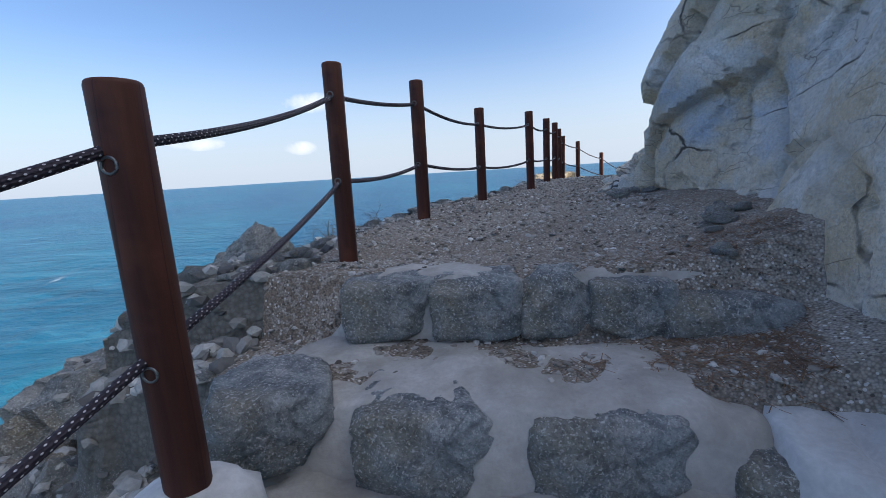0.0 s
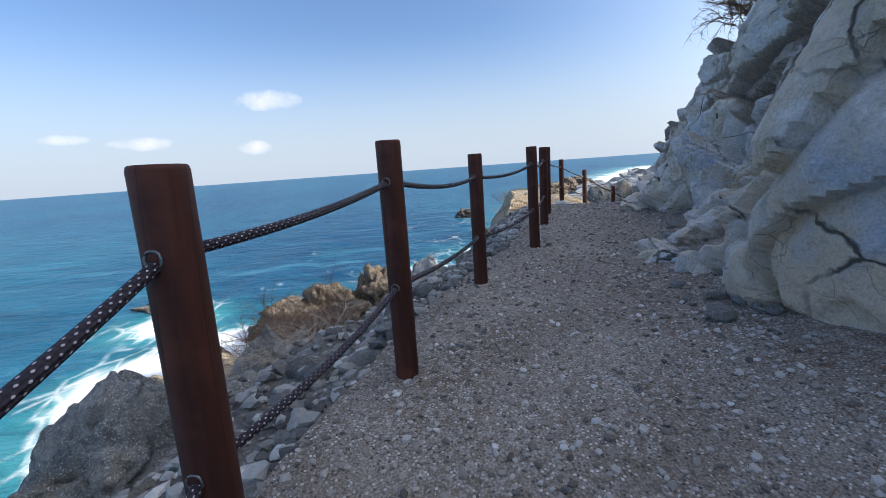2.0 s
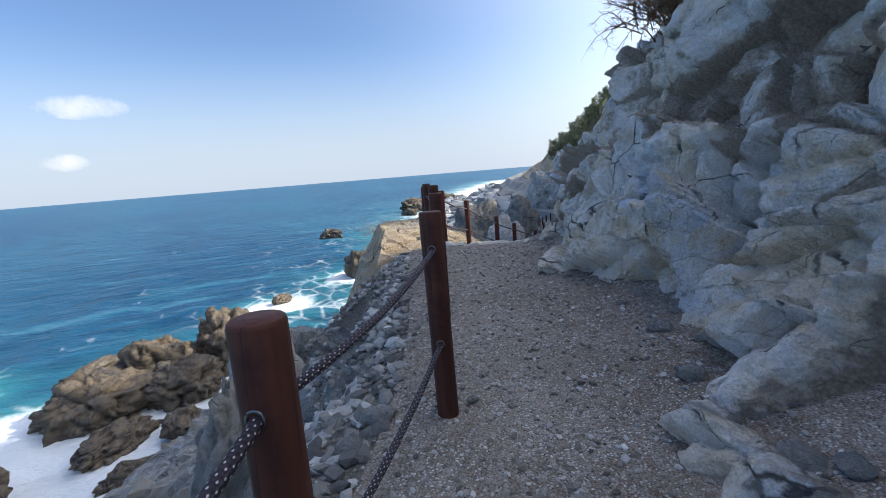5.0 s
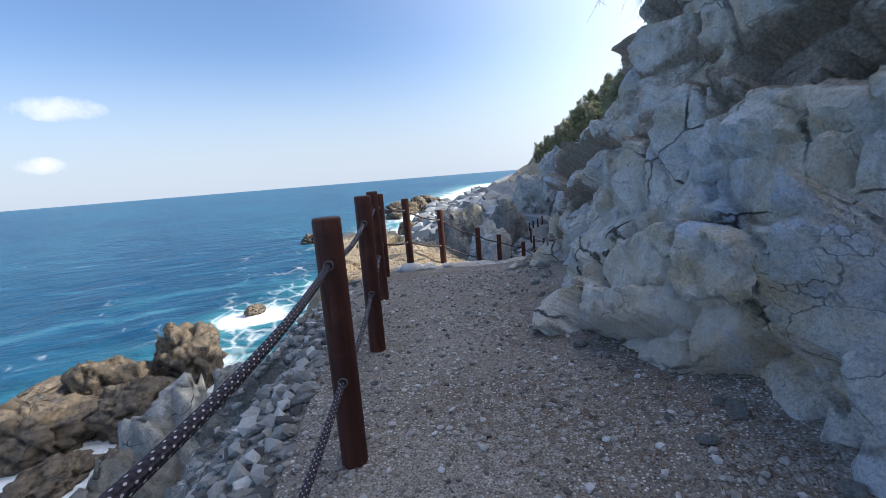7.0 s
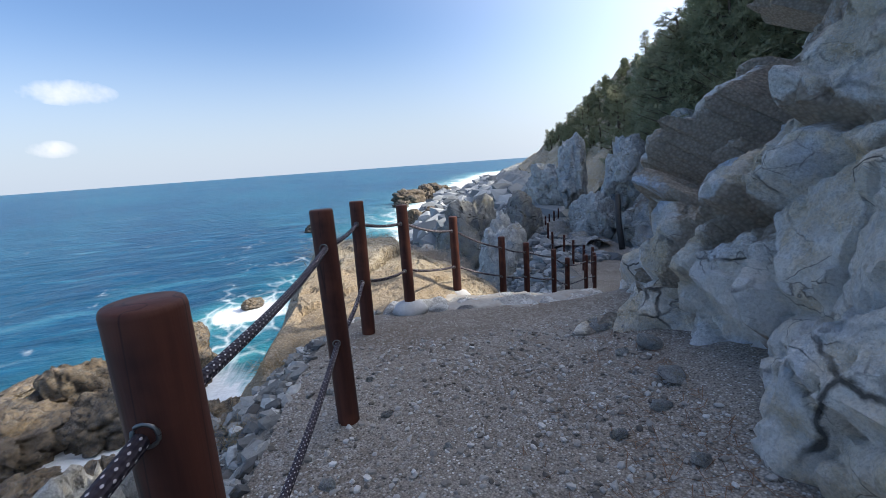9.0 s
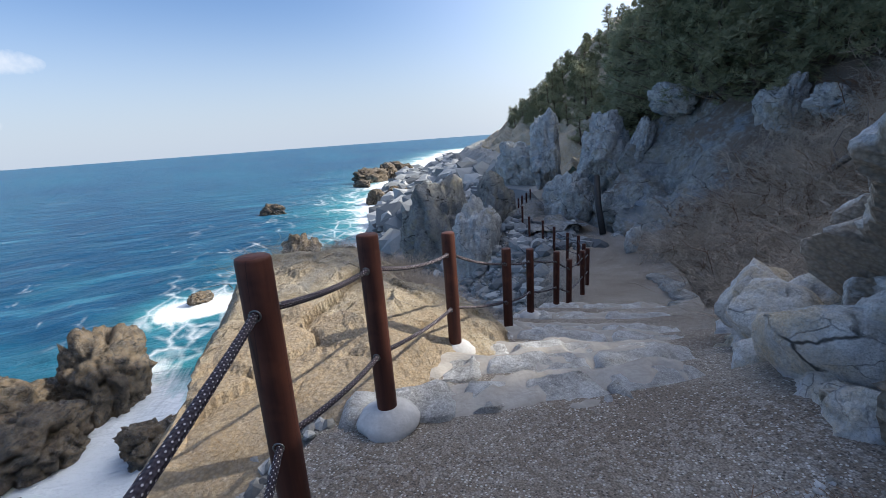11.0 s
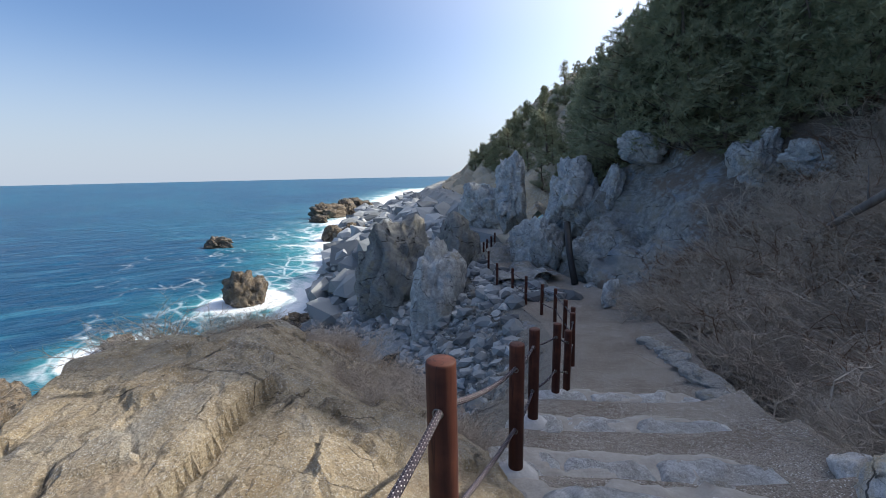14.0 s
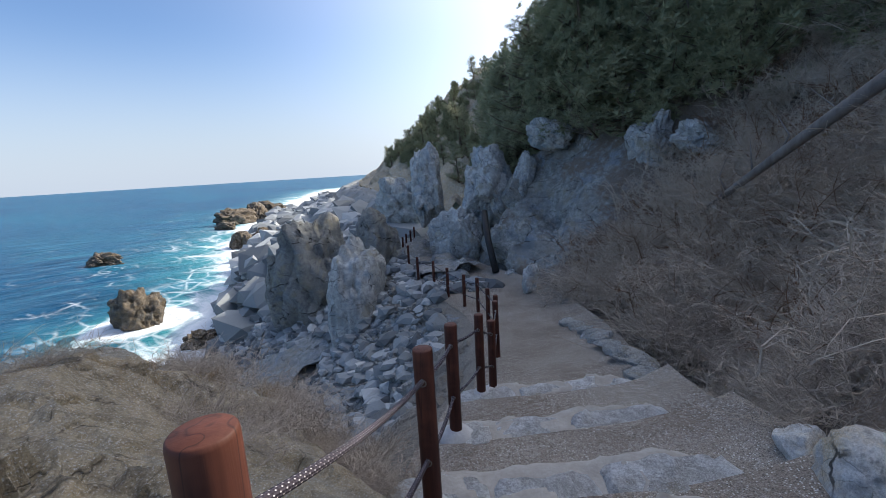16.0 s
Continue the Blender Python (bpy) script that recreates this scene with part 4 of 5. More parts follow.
# ---- boulders ----
BIG = [
    ("boulder", 401, -1.75, 3.95, 0.75, 0.62, 0.48, 0.62, 0.4, M_GREY, "grey angular boulder on the scree below the path"),
    ("boulder", 402, -0.68, 2.28, 1.22, 0.17, 0.13, 0.12, 0.9, M_GREY, "small blue-grey rock beside the fence"),
    ("boulder", 403, 15.1, 29.6, -3.9, 1.9, 1.4, 3.4, 0.5, M_PALE, "tall pale cracked boulder on the cobble beach"),
    ("boulder", 404, 16.4, 36.2, -4.0, 3.0, 2.6, 5.6, 0.3, M_DARK, "huge dark split boulder at the head of the beach"),
    ("boulder", 405, 18.8, 34.0, -4.0, 2.3, 2.0, 4.3, 0.9, M_DARK, "large dark grey boulder leaning on its neighbour"),
    ("boulder", 411, -6.9, 13.5, -5.0, 1.9, 1.7, 3.0, 0.7, M_WARM, "sunlit tan boulder split by deep joints above the surf"),
    ("boulder", 412, -3.1, 6.9, -2.4, 1.1, 0.9, 2.4, 0.2, M_WARM, "sunlit tan boulder below the scree"),
    ("boulder", 413, -4.5, 6.7, -3.6, 0.8, 0.8, 2.9, 1.2, M_WARM, "tan and dark jointed rock above the surf"),
    ("boulder", 416, -1.22, 6.28, -0.25, 0.6, 0.5, 0.95, 0.6, M_GREY, "grey rock knob beneath a dead shrub"),
    ("boulder", 415, -2.1, 3.3, 0.35, 0.5, 0.45, 0.4, 2.0, M_PALE, "pale blue-grey rock beside a larger boulder"),
    ("boulder", 406, 0.2, 13.2, -1.9, 0.9, 1.1, 2.2, 0.4, M_PALE, "pale pointed rock fin on the sea slope"),
    ("boulder", 407, -0.3, 11.8, -2.2, 0.9, 0.8, 1.9, 1.4, M_GREY, "grey upright rock on the sea slope"),
    ("boulder", 408, 1.2, 14.6, -2.2, 1.3, 1.5, 2.0, 0.2, M_GREY, "grey cracked rock buttress on the sea slope"),
]
for n, seed, x, y, z, sx, sy, sz, rz, m, lab in BIG:
    place_rock(n, seed, x, y, z, sx, sy, sz, rz, m, lab, "boulder", "", 5, 11, 0.13, 0.45)
SEA_ROCKS = [
    (-9.3, 31.0, 3.0, 2.4, 2.2), (-6.8, 33.8, 2.6, 2.0, 2.6), (-3.6, 35.2, 2.8, 2.2, 2.9), (-5.2, 31.5, 2.4, 2.2, 1.6), (-11.6, 24.4, 1.8, 1.6, 2.2), (-9.8, 18.6, 2.1, 1.9, 3.2), (-7.4, 27.2, 2.2, 1.2, 0.9), (-4.4, 26.6, 1.7, 1.2, 1.2), (-2.8, 24.2, 1.8, 1.5, 1.6), (-5.6, 23.6, 1.6, 1.2, 0.9),
    (-1.0, 29.0, 1.5, 1.2, 1.4), (-7.0, 14.4, 1.8, 1.5, 2.6), (-8.6, 13.0, 1.5, 1.3, 2.0), (-23.5, 41.0, 2.6, 1.4, 0.7), (0.2, 48.5, 1.0, 0.7, 0.7), (-12.0, 38.4, 2.2, 1.1, 0.5),
    (9.4, 55.0, 2.3, 1.8, 2.6), (15.2, 52.0, 1.0, 0.9, 0.9), (11.6, 45.5, 1.3, 1.1, 1.0), (22.0, 65.0, 3.2, 1.5, 1.0), (29.0, 89.0, 3.0, 2.0, 2.4), (10.5, 94.0, 4.0, 1.8, 1.4), (33.0, 100.0, 2.6, 1.6, 1.2), (43.0, 134.0, 7.0, 4.0, 3.4), (50.0, 138.0, 6.0, 4.0, 4.2), (37.0, 122.0, 4.0, 2.0, 1.4), (58.0, 146.0, 7.0, 5.0, 4.0), (36.0, 96.0, 3.0, 2.0, 2.0), (7.8, 42.0, 1.0, 0.8, 0.7), (13.0, 40.5, 1.3, 1.2, 1.2), (14.5, 44.0, 1.2, 1.1, 1.0),
]
for i, (x, y, sx, sy, sz) in enumerate(SEA_ROCKS):
    place_rock("sea_rock", 500 + i, x, y, SEA_Z + sz * 0.25, sx, sy, sz, i * 0.7, M_WET if i not in (5, 11, 12) else M_WARM, "brown wave-washed rock standing in white surf" if i not in (5, 11, 12) else "sunlit tan rounded rock above the surf", "rock", "shore rocks", 5, 10, 0.22, 0.5)

# shared stone meshes
STONES = [boulder_mesh("stone", 700 + i, 2, 6, 1, 1, 0.6, 0.10, 0.55, 4.0) for i in range(6)]
for me in STONES:
    me.materials.append(M_PALE)
    me.polygons.foreach_set("use_smooth", [False] * len(me.polygons))
DARK_STONES = [me.copy() for me in STONES]
for me in DARK_STONES:
    me.materials[0] = M_GREY


def stone(x, y, z, r, seed, label, group, pool=STONES, flat=1.0, name="stone"):
    rnd = random.Random(seed)
    ob = new(name, pool[seed % len(pool)])
    ob.location = (x, y, z)
    ob.scale = (r * rnd.uniform(0.8, 1.3), r * rnd.uniform(0.8, 1.2), r * rnd.uniform(0.7, 1.0) * flat)
    ob.rotation_euler = (rnd.uniform(-0.3, 0.3), rnd.uniform(-0.3, 0.3), rnd.uniform(0, 6.3))
    return tagged(ob, label, "stone", group)


from mathutils.bvhtree import BVHTree


def tree_of(ob):
    me = ob.data
    return BVHTree.FromPolygons([v.co[:] for v in me.vertices], [p.vertices[:] for p in me.polygons])


TREES = {n: tree_of(bpy.data.objects[n]) for n in ("ground_trail", "ground_slope", "ground_hill", "ground_beach", "ground_outcrop", "wall_cliff", "ground_far_hill", "ground_far_shore")}


def drop(x, y, names, top=40.0):
    """Highest ground at a place among the named sheets, and its normal."""
    best = None
    for n in names:
        loc, nor, _, _ = TREES[n].ray_cast(Vector((x, y, top)), Vector((0, 0, -1)))
        if loc is not None and (best is None or loc.z > best[0].z):
            best = (loc, nor)
    return best


rnd = random.Random(3)
# loose stones on the trail
for i in range(100):
    j = rnd.randrange(45, 175)
    c = rnd.choice((rnd.uniform(0.02, 0.25), rnd.uniform(0.75, 0.97), rnd.uniform(0.1, 0.9)))
    x, y = LEFT[j] * (1 - c) + RIGHT[j] * c
    hit = drop(x, y, ("ground_trail",))
    r = rnd.choice((0.012, 0.014, 0.018, 0.02, 0.024, 0.036))
    if hit:
        stone(x, y, hit[0].z + r * 0.15, r, i, "small loose grey stone lying on the gravel path", "loose trail stones", STONES if rnd.random() < 0.75 else DARK_STONES)
# rubble at the cliff foot
for i in range(60):
    j = rnd.randrange(155, 567)
    x, y = foot[j, :2] - inland[j] * rnd.uniform(0.0, 0.35)
    hit = drop(x, y, ("ground_trail",))
    r = rnd.choice((0.02, 0.03, 0.04, 0.05, 0.08))
    if hit:
        stone(x, y, hit[0].z + r * 0.35, r, 1000 + i, "broken grey rock at the foot of the cliff", "cliff rubble")
# rubble on the sea slope by the first posts
for i in range(120):
    j = rnd.randrange(35, 130)
    x, y = LEFT[j] + out_dir[j] * abs(rnd.gauss(0.25, 0.6))
    hit = drop(x, y, ("ground_slope", "ground_trail"))
    r = rnd.choice((0.025, 0.035, 0.05, 0.07, 0.09))
    if hit:
        stone(x, y, hit[0].z + r * 0.3, r, 2000 + i, "angular grey rubble stone on the scree", "scree stones", STONES if rnd.random() < 0.4 else DARK_STONES)
# rocks beside the lower stairs, on the inland side
for i, (x, y, r) in enumerate([(6.45, 11.75, 0.28), (6.9, 11.95, 0.42), (7.5, 12.35, 0.45), (8.05, 12.75, 0.38), (6.2, 11.35, 0.40), (7.2, 11.75, 0.5), (8.5, 13.1, 0.25), (7.9, 12.2, 0.45)]):
    hit = drop(x, y, ("ground_trail", "ground_hill", "wall_cliff"))
    place_rock("rock", 800 + i, x, y, (hit[0].z if hit else 0.5) + r * 0.1, r, r * 0.8, r * 0.8, i * 1.1, M_CLIFF, "pale blue-grey angular rock beside the stairs", "rock", "stairside rocks", 4, 12, 0.07, 0.45)
# white stones along the stream bed
for i, (x, y) in enumerate([(10.5, 15.0), (10.95, 15.2), (11.35, 15.5), (11.8, 15.85), (12.15, 16.2), (12.5, 16.45), (13.0, 16.85), (13.35, 17.25), (13.7, 17.6), (14.1, 18.0), (14.5, 18.5)]):
    hit = drop(x, y, ("ground_trail", "ground_hill"))
    stone(x, y, (hit[0].z if hit else -1.5) + 0.05, 0.24, 3000 + i, "pale flat stone edging the stream bed", "stream edge stones", STONES, 0.7)
# cobbles of the beach, joined
def scatter_stones(name, places, material, label, category):
    src = []
    for q in range(4):
        me = boulder_mesh("cobble", 900 + q, 1, 8, 1, 1, 0.7, 0.0, 0.6, 3.0)
        src.append((np.array([v.co[:] for v in me.vertices]), np.array([p.vertices[:] for p in me.polygons])))
        bpy.data.meshes.remove(me)
    vs, fs, n = [], [], 0
    for i, (x, y, z, r) in enumerate(places):
        co, fc = src[i % 4]
        a = (i * 2.399) % 6.283
        rot = np.array(((math.cos(a), -math.sin(a), 0), (math.sin(a), math.cos(a), 0), (0.2 * math.sin(i), 0.2 * math.cos(i * 1.3), 1)))
        vs.append(co * r * np.array((1.2, 0.9, 0.9)) @ rot.T + (x, y, z))
        fs.append(fc + n)
        n += len(co)
    me = raw_mesh(name, np.concatenate(vs).tolist(), np.concatenate(fs).tolist())
    ob = link(name, me, material, smooth=False)
    return tagged(ob, label, category, "", "stuff")


pl = []
for i in range(5200):
    y = rnd.uniform(17.5, 52)
    x = float(np.interp(y, [16, 20, 25, 30, 40, 50, 62], [8.0, 9.0, 11.0, 12.0, 14.0, 17.0, 22.0])) + rnd.uniform(-2.5, 7.5)
    hit = drop(x, y, ("ground_beach", "ground_slope", "ground_trail"))
    if hit and hit[0].z < -2.4:
        r = 0.10 + 0.35 * rnd.random() ** 3
        pl.append((x, y, hit[0].z + r * 0.25, r))
scatter_stones("beach_cobbles", pl, M_COBBLE, "grey and pale rounded cobbles covering the beach", "cobbles")
pl = []
for i in range(1500):
    y = 40 + 110 * rnd.random() ** 1.3
    x = float(np.interp(y, [30, 40, 61, 90, 144, 240], [16.0, 20.0, 28.0, 40.0, 68.0, 130.0])) + rnd.uniform(-9, 9)
    hit = drop(x, y, ("ground_beach", "ground_far_shore", "ground_slope"))
    r = (0.4 + 1.3 * rnd.random() ** 3) * (1 + y / 120)
    pl.append((x, y, (hit[0].z if hit else SEA_Z) + r * 0.3, r))
scatter_stones("shore_boulders", pl, M_COBBLE, "tumbled grey boulders along the distant shore", "boulders")
# gravel grains
pl = []
for i in range(16000):
    j = rnd.randrange(40, 175)
    c = rnd.uniform(-0.02, 1.0)
    x, y = LEFT[j] * (1 - c) + RIGHT[j] * c
    x, y = x + rnd.uniform(-0.06, 0.06), y + rnd.uniform(-0.06, 0.06)
    hit = drop(x, y, ("ground_trail",))
    if hit:
        r = 0.004 + 0.019 * rnd.random() ** 3
        pl.append((x, y, hit[0].z + r * 0.3, r))
scatter_stones("trail_grit", pl, M_GRIT, "pale grit and gravel strewn over the path", "gravel")
pl = []
for i in range(9000):
    j = rnd.randrange(30, 190)
    x, y = LEFT[j] + out_dir[j] * abs(rnd.gauss(0, 0.9))
    hit = drop(x, y, ("ground_slope", "ground_trail"))
    if hit:
        r = 0.012 + 0.06 * rnd.random() ** 3
        pl.append((x, y, hit[0].z + r * 0.3, r))
scatter_stones("scree_rubble", pl, M_RUBBLE, "grey rubble covering the slope below the fence", "rubble")

# ---- plants ----
def shrub_mesh(name, seed, stems, height, spread, thick, twigs=3):
    r = random.Random(seed)
    vs, fs = [], []

    def stick(p, q, w):
        d = (q - p).normalized()
        a = d.orthogonal().normalized() * w
        b = d.cross(a)
        n = len(vs)
        for o in (a, -0.5 * a + 0.87 * b, -0.5 * a - 0.87 * b):
            vs.append(p + o)
        for o in (a, -0.5 * a + 0.87 * b, -0.5 * a - 0.87 * b):
            vs.append(q + o * 0.5)
        for i in range(3):
            fs.append((n + i, n + (i + 1) % 3, n + 3 + (i + 1) % 3, n + 3 + i))

    for _ in range(stems):
        p = Vector((r.gauss(0, spread * 0.25), r.gauss(0, spread * 0.25), 0))
        d = Vector((r.gauss(0, 0.6), r.gauss(0, 0.6), 1)).normalized()
        seg = height / 4 * r.uniform(0.6, 1.2)
        w = thick
        for s in range(4):
            q = p + d * seg
            stick(p, q, w)
            for _ in range(twigs):
                f = r.random()
                m = p.lerp(q, f)
                t = (d + Vector((r.gauss(0, 0.9), r.gauss(0, 0.9), r.gauss(0, 0.5)))).normalized()
                e = m + t * seg * r.uniform(0.4, 1.0)
                stick(m, e, w * 0.45)
            p = q
            d = (d + Vector((r.gauss(0, 0.4), r.gauss(0, 0.4), r.gauss(-0.12, 0.3)))).normalized()
            w *= 0.72
    return raw_mesh(name, vs, fs)


SHRUBS = []
for i in range(5):
    me = shrub_mesh("dry_shrub", 50 + i, 80, 1.0, 1.6, 0.011, 5)
    me.materials.append(M_TWIG)
    SHRUBS.append(me)
GRASS = []
for i in range(3):
    me = shrub_mesh("dry_grass", 80 + i, 150, 0.5, 0.9, 0.0055, 0)
    me.materials.append(M_DRY)
    GRASS.append(me)


def plant(name, pool, x, y, names, s, seed, label, category, group, sink=0.05):
    hit = drop(x, y, names)
    if hit is None:
        return None
    r = random.Random(seed)
    ob = new(name, pool[seed % len(pool)])
    ob.location = (x, y, hit[0].z - sink)
    ob.scale = (s * r.uniform(0.9, 1.3), s * r.uniform(0.9, 1.3), s * r.uniform(0.7, 1.05))
    ob.rotation_euler = (r.uniform(-0.2, 0.2), r.uniform(-0.2, 0.2), r.uniform(0, 6.3))
    return tagged(ob, label, category, group)


way = np.array((0.84, -0.54))
for i in range(200):
    j = rnd.randrange(24, 100)
    dist = (2.4 if j < 50 else 0.9) + 12 * rnd.random() ** 1.2
    x, y = near_hill[j, :2] + way * dist
    plant("dry_shrub", SHRUBS, x, y, ("ground_hill", "wall_cliff"), rnd.uniform(1.0, 1.7), i, "tangled leafless grey-brown shrub on the hillside", "shrub", "hillside shrubs")
for i in range(40):
    j = rnd.randrange(22, 48)
    x, y = near_hill[j, :2] + way * rnd.uniform(-0.1, 1.6)
    plant("dry_shrub", SHRUBS, x, y, ("ground_hill", "ground_trail"), rnd.uniform(0.45, 0.8), 700 + i, "tangled leafless brown brush beside the stairs", "shrub", "hillside shrubs")
def scattered(name, sources, places, material, label, category):
    """Copies of a few small meshes at (x, y, z, size, turn), joined into one object."""
    src = [(np.array([v.co[:] for v in me.vertices]), np.array([p.vertices[:] for p in me.polygons])) for me in sources]
    vs, fs, n = [], [], 0
    for i, (x, y, z, size, turn) in enumerate(places):
        co, fc = src[i % len(src)]
        c, q = math.cos(turn) * size, math.sin(turn) * size
        vs.append(co @ np.array(((c, -q, 0), (q, c, 0), (0, 0, size))).T + (x, y, z))
        fs.append(fc + n)
        n += len(co)
    me = raw_mesh(name, np.concatenate(vs).tolist(), np.concatenate(fs).tolist())
    return tagged(link(name, me, material, smooth=False), label, category, "", "stuff")


SPRIGS = [shrub_mesh("sprig", 60 + i, 26, 0.9, 1.8, 0.012, 4) for i in range(4)]
places = []
for i in range(260):
    j = rnd.randrange(26, 112)
    x, y = near_hill[j, :2] + way * (1.2 + 12 * rnd.random())
    hit = drop(x, y, ("ground_hill",))
    if hit:
        places.append((x, y, hit[0].z - 0.05, rnd.uniform(0.8, 1.6), rnd.uniform(0, 6.28)))
scattered("hillside_brush", SPRIGS, places[::2], M_TWIG, "dense tangle of leafless grey twigs over the hillside", "brush")
scattered("hillside_dead_brush", SPRIGS, places[1::2], M_RUST, "brown dead stems and leaves over the hillside", "brush")
for i in range(70):
    j = rnd.randrange(20, 92)
    x, y = near_hill[j, :2] + way * rnd.uniform(1.0, 9)
    plant("dry_grass", GRASS, x, y, ("ground_hill",), rnd.uniform(0.7, 1.2), i, "tuft of dry straw-coloured grass on the hillside", "grass", "hillside grass")
for i in range(34):
    x, y = rnd.uniform(3.6, 6.6), rnd.uniform(16.6, 18.6)
    plant("dry_grass", GRASS if i % 2 else SHRUBS, x, y, ("ground_outcrop",), rnd.uniform(0.3, 0.55), 300 + i, "low dry brown brush on top of the outcrop", "brush", "outcrop brush")
for i in range(40):
    x, y = rnd.uniform(5.2, 7.0), rnd.uniform(14.9, 17.2)
    plant("dry_shrub", SHRUBS, x, y, ("ground_outcrop", "ground_slope"), rnd.uniform(0.22, 0.4), 400 + i, "leafless brown brush beside the outcrop", "brush", "outcrop brush")
for i, (x, y, s) in enumerate([(-1.1, 5.6, 0.45), (-1.7, 5.9, 0.4), (-0.8, 6.0, 0.4), (-1.9, 5.1, 0.4)]):
    plant("dry_shrub", SHRUBS, x, y, ("ground_slope",), s, 500 + i, "brown dead shrub clinging to the sea slope", "shrub", "slope shrubs")
for i, (x, y, s, rz) in enumerate([(-1.15, 6.2, 0.85, 0.0), (-1.3, 6.35, 0.85, 1.4), (-1.0, 6.15, 0.7, 2.6), (-1.4, 6.15, 0.75, 4.0)]):
    z = 0.42
    me = shrub_mesh("dead_shrub", 95 + i, 70, 1.0, 1.1, 0.010, 6)
    me.materials.append(M_RUST)
    ob = new("dead_shrub", me)
    ob.location, ob.rotation_euler, ob.scale = (x, y, z), (0.15, -0.2, rz), (s, s, s * 0.9)
    tagged(ob, "rust-brown dead pine shrub leaning over the sea slope", "shrub", "dead shrubs")
# dead branch that hangs over the brow of the cliff
me = shrub_mesh("dead_branch", 131, 60, 0.9, 0.9, 0.012, 7)
me.materials.append(M_RUST)
ob = new("dead_branch", me)
ob.location, ob.rotation_euler = (6.19, 9.13, 4.70), (0.3, -0.9, 0.0)
tagged(ob, "brown dead pine branch hanging over the cliff brow", "branch")
for i, (x, y) in enumerate([(2.35, 10.9), (2.2, 11.4), (2.5, 12.2), (2.75, 12.5), (3.0, 12.9), (3.5, 13.2), (2.6, 11.9)]):
    plant("dry_grass", GRASS, x, y, ("ground_outcrop", "ground_slope"), 0.35, 600 + i, "tuft of dry yellow grass at the path edge", "grass", "edge grass")


def pine(seed, height, spread):
    """A low wind-bent pine: tapered trunk, limbs, and needle tufts on twigs."""
    r = random.Random(seed)
    top = empty("pine_tree", 0, 0, 0, "dense dark green coastal pine on the hillside", "tree", "hill pines")
    bm = bmesh.new()
    pts = [Vector((0, 0, -0.4))]
    for i in range(7):
        pts.append(pts[-1] + Vector((r.gauss(-0.05, 0.1), r.gauss(0.03, 0.1), height / 6.5)))
    tube(bm, pts, [0.13 * (1 - i / 8.5) * height / 4 for i in range(8)], 7)
    tips = []
    for i in range(44):
        f = r.uniform(0.08, 1.0)
        p = pts[0].lerp(pts[-1], f)
        a = r.uniform(0, 6.283)
        ln = spread * (1.15 - f * 0.75) * r.uniform(0.5, 1.0)
        q = p + Vector((math.cos(a) * ln, math.sin(a) * ln, ln * r.uniform(0.05, 0.5)))
        tube(bm, [p, p.lerp(q, 0.5) + Vector((0, 0, -0.04)), q], [0.035, 0.022, 0.008], 4)
        for _ in range(9):
            tips.append(p.lerp(q, r.uniform(0.35, 1.05)) + Vector((r.gauss(0, 0.16), r.gauss(0, 0.16), r.gauss(0.05, 0.14))))
    part("trunk", bm, M_BARK, top, "dark bark trunk with limbs")
    vs, fs = [], []
    for t in tips:
        for _ in range(26):
            d = Vector((r.gauss(0, 1), r.gauss(0, 1), r.gauss(0.5, 0.8))).normalized()
            w = d.orthogonal().normalized() * 0.013
            n = len(vs)
            ln = r.uniform(0.12, 0.26)
            o = t + d * 0.02
            vs.extend((o - w, o + w, o + d * ln))
            fs.append((n, n + 1, n + 2))
    link("crown", raw_mesh("crown", vs, fs), M_NEEDLE, top, "tufted dark green needles", smooth=False)
    return top


kinds = [pine(11, 3.6, 1.5), pine(12, 2.8, 1.4), pine(13, 4.4, 1.7)]
spots = []
for i in range(230):
    j = rnd.randrange(24, len(near_hill))
    ny = near_hill[j, 1]
    lo = float(np.interp(ny, [13, 17, 20, 24, 30, 36], [12.0, 11.0, 10.0, 6.0, 5.5, 4.5]))
    x, y = near_hill[j, :2] + way * (lo + 16 * rnd.random() ** 1.5)
    hit = drop(x, y, ("ground_hill",))
    if hit:
        spots.append((x, y, hit[0].z - 0.2, rnd.uniform(1.0, 1.55) * (1.25 if ny > 24 else 1.0)))
for i in range(150):
    j = rnd.randrange(0, min(70, len(far_hill)))
    x, y = far_hill[j, :2] + way * (4.0 + j * 0.06 + 22 * rnd.random() ** 1.4)
    hit = drop(x, y, ("ground_far_hill",))
    if hit:
        spots.append((x, y, hit[0].z, rnd.uniform(0.9, 1.5)))
for i in range(14):
    j = 300 + i * 20
    x, y = foot[min(j, len(foot) - 1), :2] + inland[min(j, len(foot) - 1)] * rnd.uniform(5.5, 7.5)
    hit = drop(x, y, ("wall_cliff",))
    if hit and hit[0].z > 6:
        spots.append((x, y, hit[0].z, rnd.uniform(0.5, 0.7)))
for i, (x, y, z, s) in enumerate(spots):
    a = rnd.uniform(0, 6.283)
    if i < 3:
        kinds[i].location, kinds[i].scale = (x, y, z), (s, s, s)
        kinds[i].rotation_euler.z = a
    else:
        kinds[i % 3].scale = (s, s, s * rnd.uniform(0.85, 1.15))
        copy_thing(kinds[i % 3], pose(x, y, z, 0, 0, math.degrees(a)))
for i in range(3):
    kinds[i].scale = (spots[i][3],) * 3

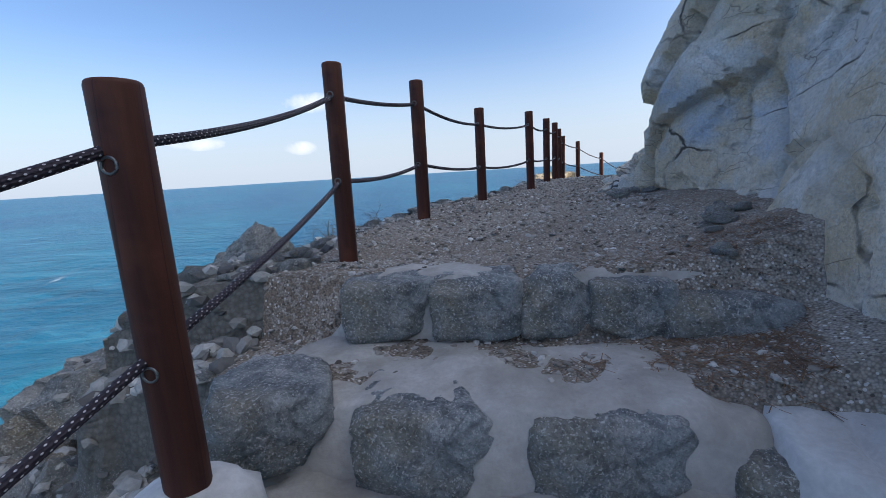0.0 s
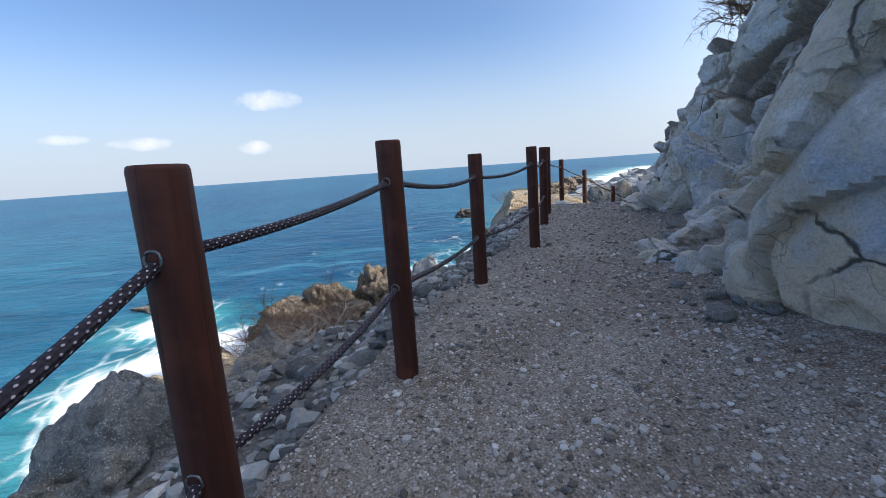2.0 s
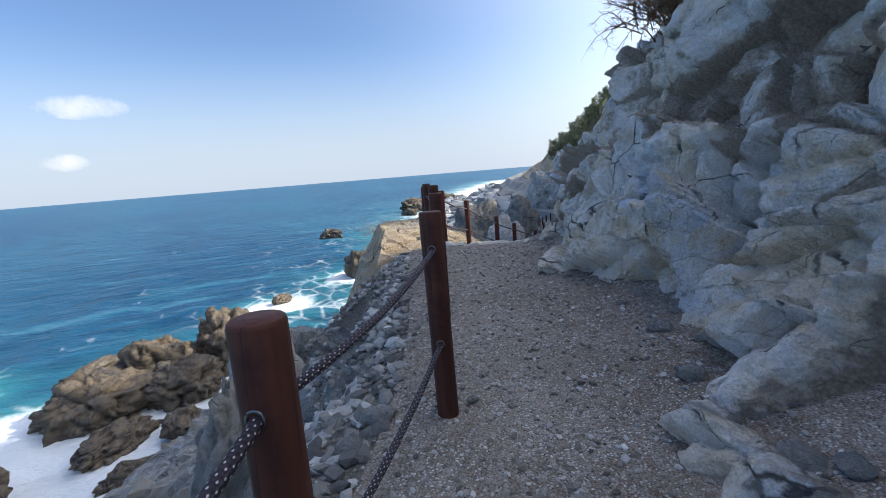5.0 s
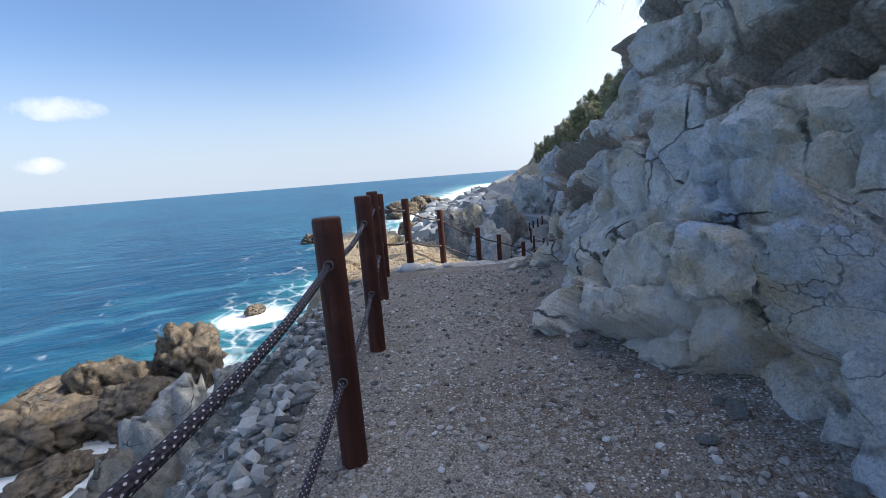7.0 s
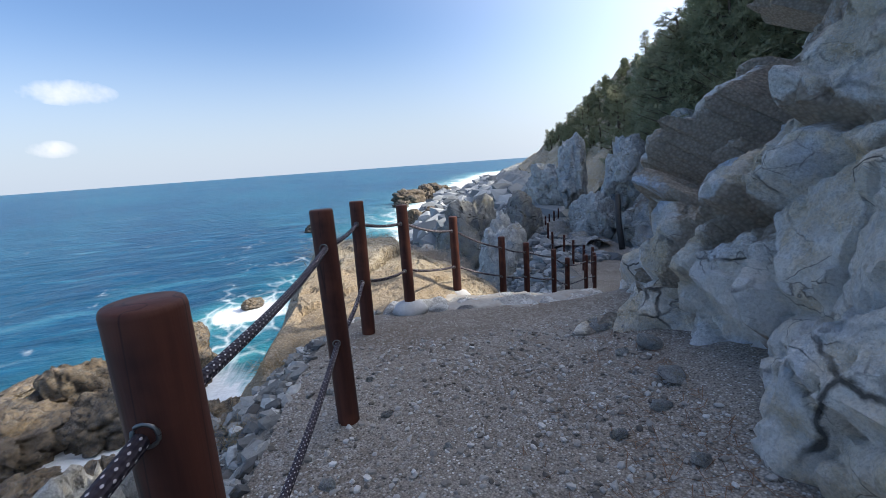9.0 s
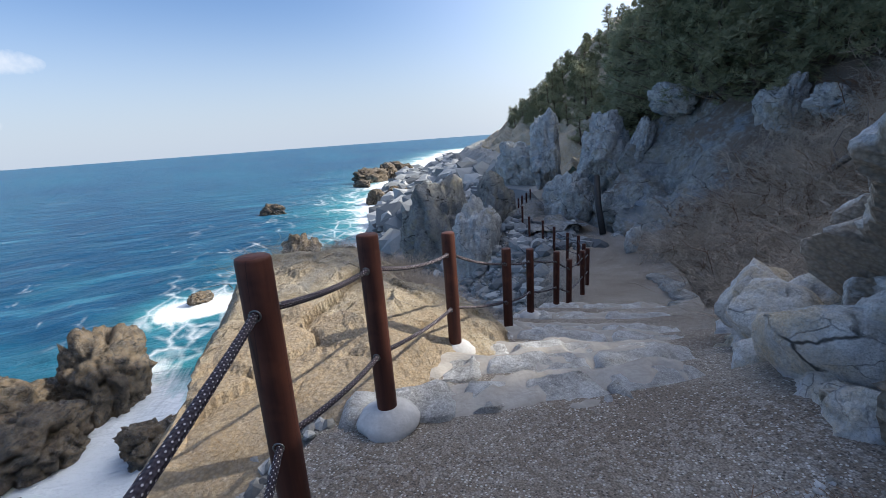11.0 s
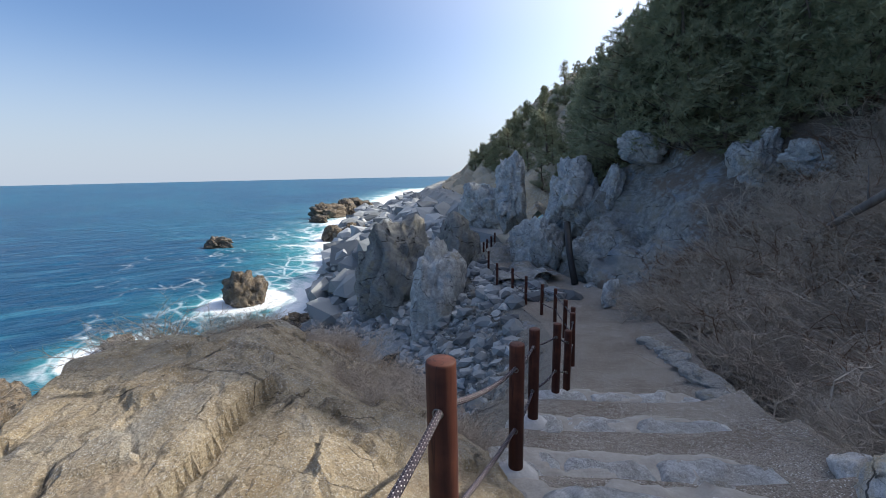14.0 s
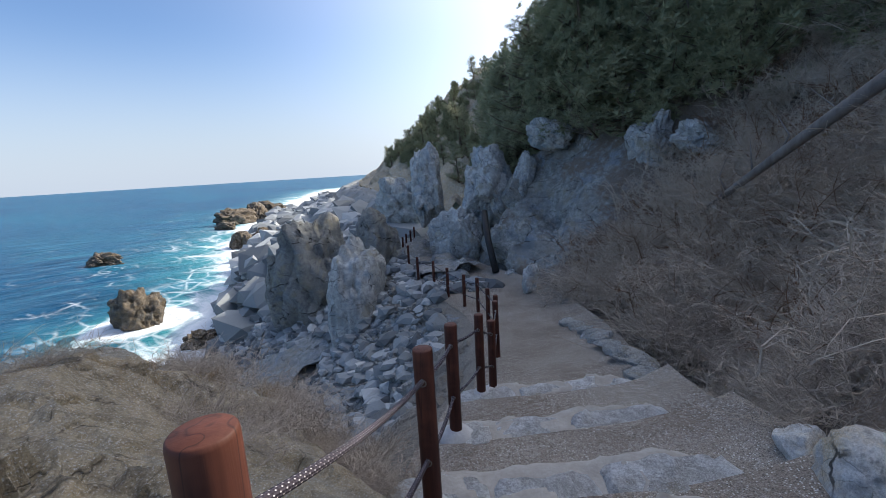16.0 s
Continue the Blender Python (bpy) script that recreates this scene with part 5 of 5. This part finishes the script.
# upright pale rock slabs of the hillside
HILL_ROCKS = [(23.7, 29.0, 1.3, 1.6, 1.2, 2.2), (23.8, 34.2, 1.5, 1.3, 1.1, 2.6), (21.9, 30.3, -1.4, 1.5, 1.0, 1.5), (22.2, 26.9, -2.1, 0.9, 0.8, 1.5), (21.8, 29.0, -1.6, 0.9, 0.8, 1.7), (24.4, 20.3, 2.6, 0.9, 0.7, 1.6), (24.9, 25.7, 3.9, 1.1, 0.8, 0.7), (24.0, 26.7, 1.9, 0.5, 0.5, 1.2), (17.9, 22.1, -1.8, 0.28, 0.25, 0.55), (19.9, 24.5, -2.5, 0.45, 0.4, 0.4), (19.5, 27.3, -2.3, 0.4, 0.35, 0.35), (26.7, 21.9, 5.6, 0.6, 0.5, 0.8), (23.9, 18.3, 3.1, 0.8, 0.7, 0.6), (26.6, 41.0, -0.2, 2.0, 1.6, 2.0)]
for i, (x, y, z, sx, sy, sz) in enumerate(HILL_ROCKS):
    place_rock("outcrop_rock", 950 + i, x, y, z, sx, sy, sz, i * 0.9, M_PALE, "pale blue-grey upright rock slab jutting from the hillside", "rock", "hillside rocks", 5, 8, 0.2, 0.45, 0.25 * (i % 3 - 1), 0.3, boxy=4.0)

# ---- odd things on the slopes ----
bm = bmesh.new()
tube(bm, [(20.9, 26.9, 0.3), (20.2, 26.1, -1.0), (19.6, 25.2, -2.3)], [0.16, 0.16, 0.16], 12)
tagged(part("drain_pipe", bm, M_PIPE), "black plastic pipe leaning against the rock face", "pipe")
bm = bmesh.new()
tube(bm, [(19.2, 17.0, 0.6), (18.5, 16.0, 1.4), (17.8, 15.0, 2.2), (17.2, 14.0, 3.0), (16.8, 13.0, 3.8)], [0.06, 0.09, 0.11, 0.13, 0.15], 10)
for q in range(4):
    p = Vector((18.5 - q * 0.4, 16.0 - q * 0.6, 1.4 + q * 0.5))
    tube(bm, [p, p + Vector((0.3, 0.3 - q * 0.2, 0.4)), p + Vector((0.5, 0.2, 0.9))], [0.03, 0.022, 0.008], 5)
tagged(part("fallen_log", bm, M_LOG), "bare grey fallen tree trunk lying on the hillside", "log")
# red rail of far stairs
top = empty("stair_rail", 46.2, 68.8, -1.5, "distant red-brown stair railing on the headland path", "railing")
for q in range(6):
    bm = bmesh.new()
    tube(bm, [(q * 0.9, q * 1.0, -0.5 + 0.25 * q), (q * 0.9, q * 1.0, 1.2 + 0.25 * q)], [0.09, 0.09], 8)
    part("rail_post", bm, M_RED, top)
for h in (1.2, 0.7):
    bm = bmesh.new()
    tube(bm, [(0, 0, h), (4.5, 5.0, h + 1.25)], [0.06, 0.06], 8)
    part("rail_bar", bm, M_RED, top)

# pine needles and leaf litter along the cliff foot
vs, fs = [], []
for i in range(6000):
    j = rnd.randrange(163, 567) if i % 2 else rnd.randrange(172, 258)
    x, y = foot[j, :2] - inland[j] * abs(rnd.gauss(0.1, 0.35))
    hit = drop(x, y, ("ground_trail",))
    if not hit:
        continue
    a = rnd.uniform(0, 3.14)
    ln = rnd.uniform(0.02, 0.06)
    d = Vector((math.cos(a) * ln, math.sin(a) * ln, rnd.uniform(-0.004, 0.006)))
    w = Vector((-d.y, d.x, 0)).normalized() * 0.0016
    o = hit[0] + Vector((0, 0, 0.006))
    n = len(vs)
    vs.extend((o - d - w, o - d + w, o + d + w, o + d - w))
    fs.append((n, n + 1, n + 2, n + 3))
tagged(link("pine_litter", raw_mesh("pine_litter", vs, fs), M_RUST, smooth=False), "brown pine needles and leaf litter at the cliff foot", "litter", "", "stuff")
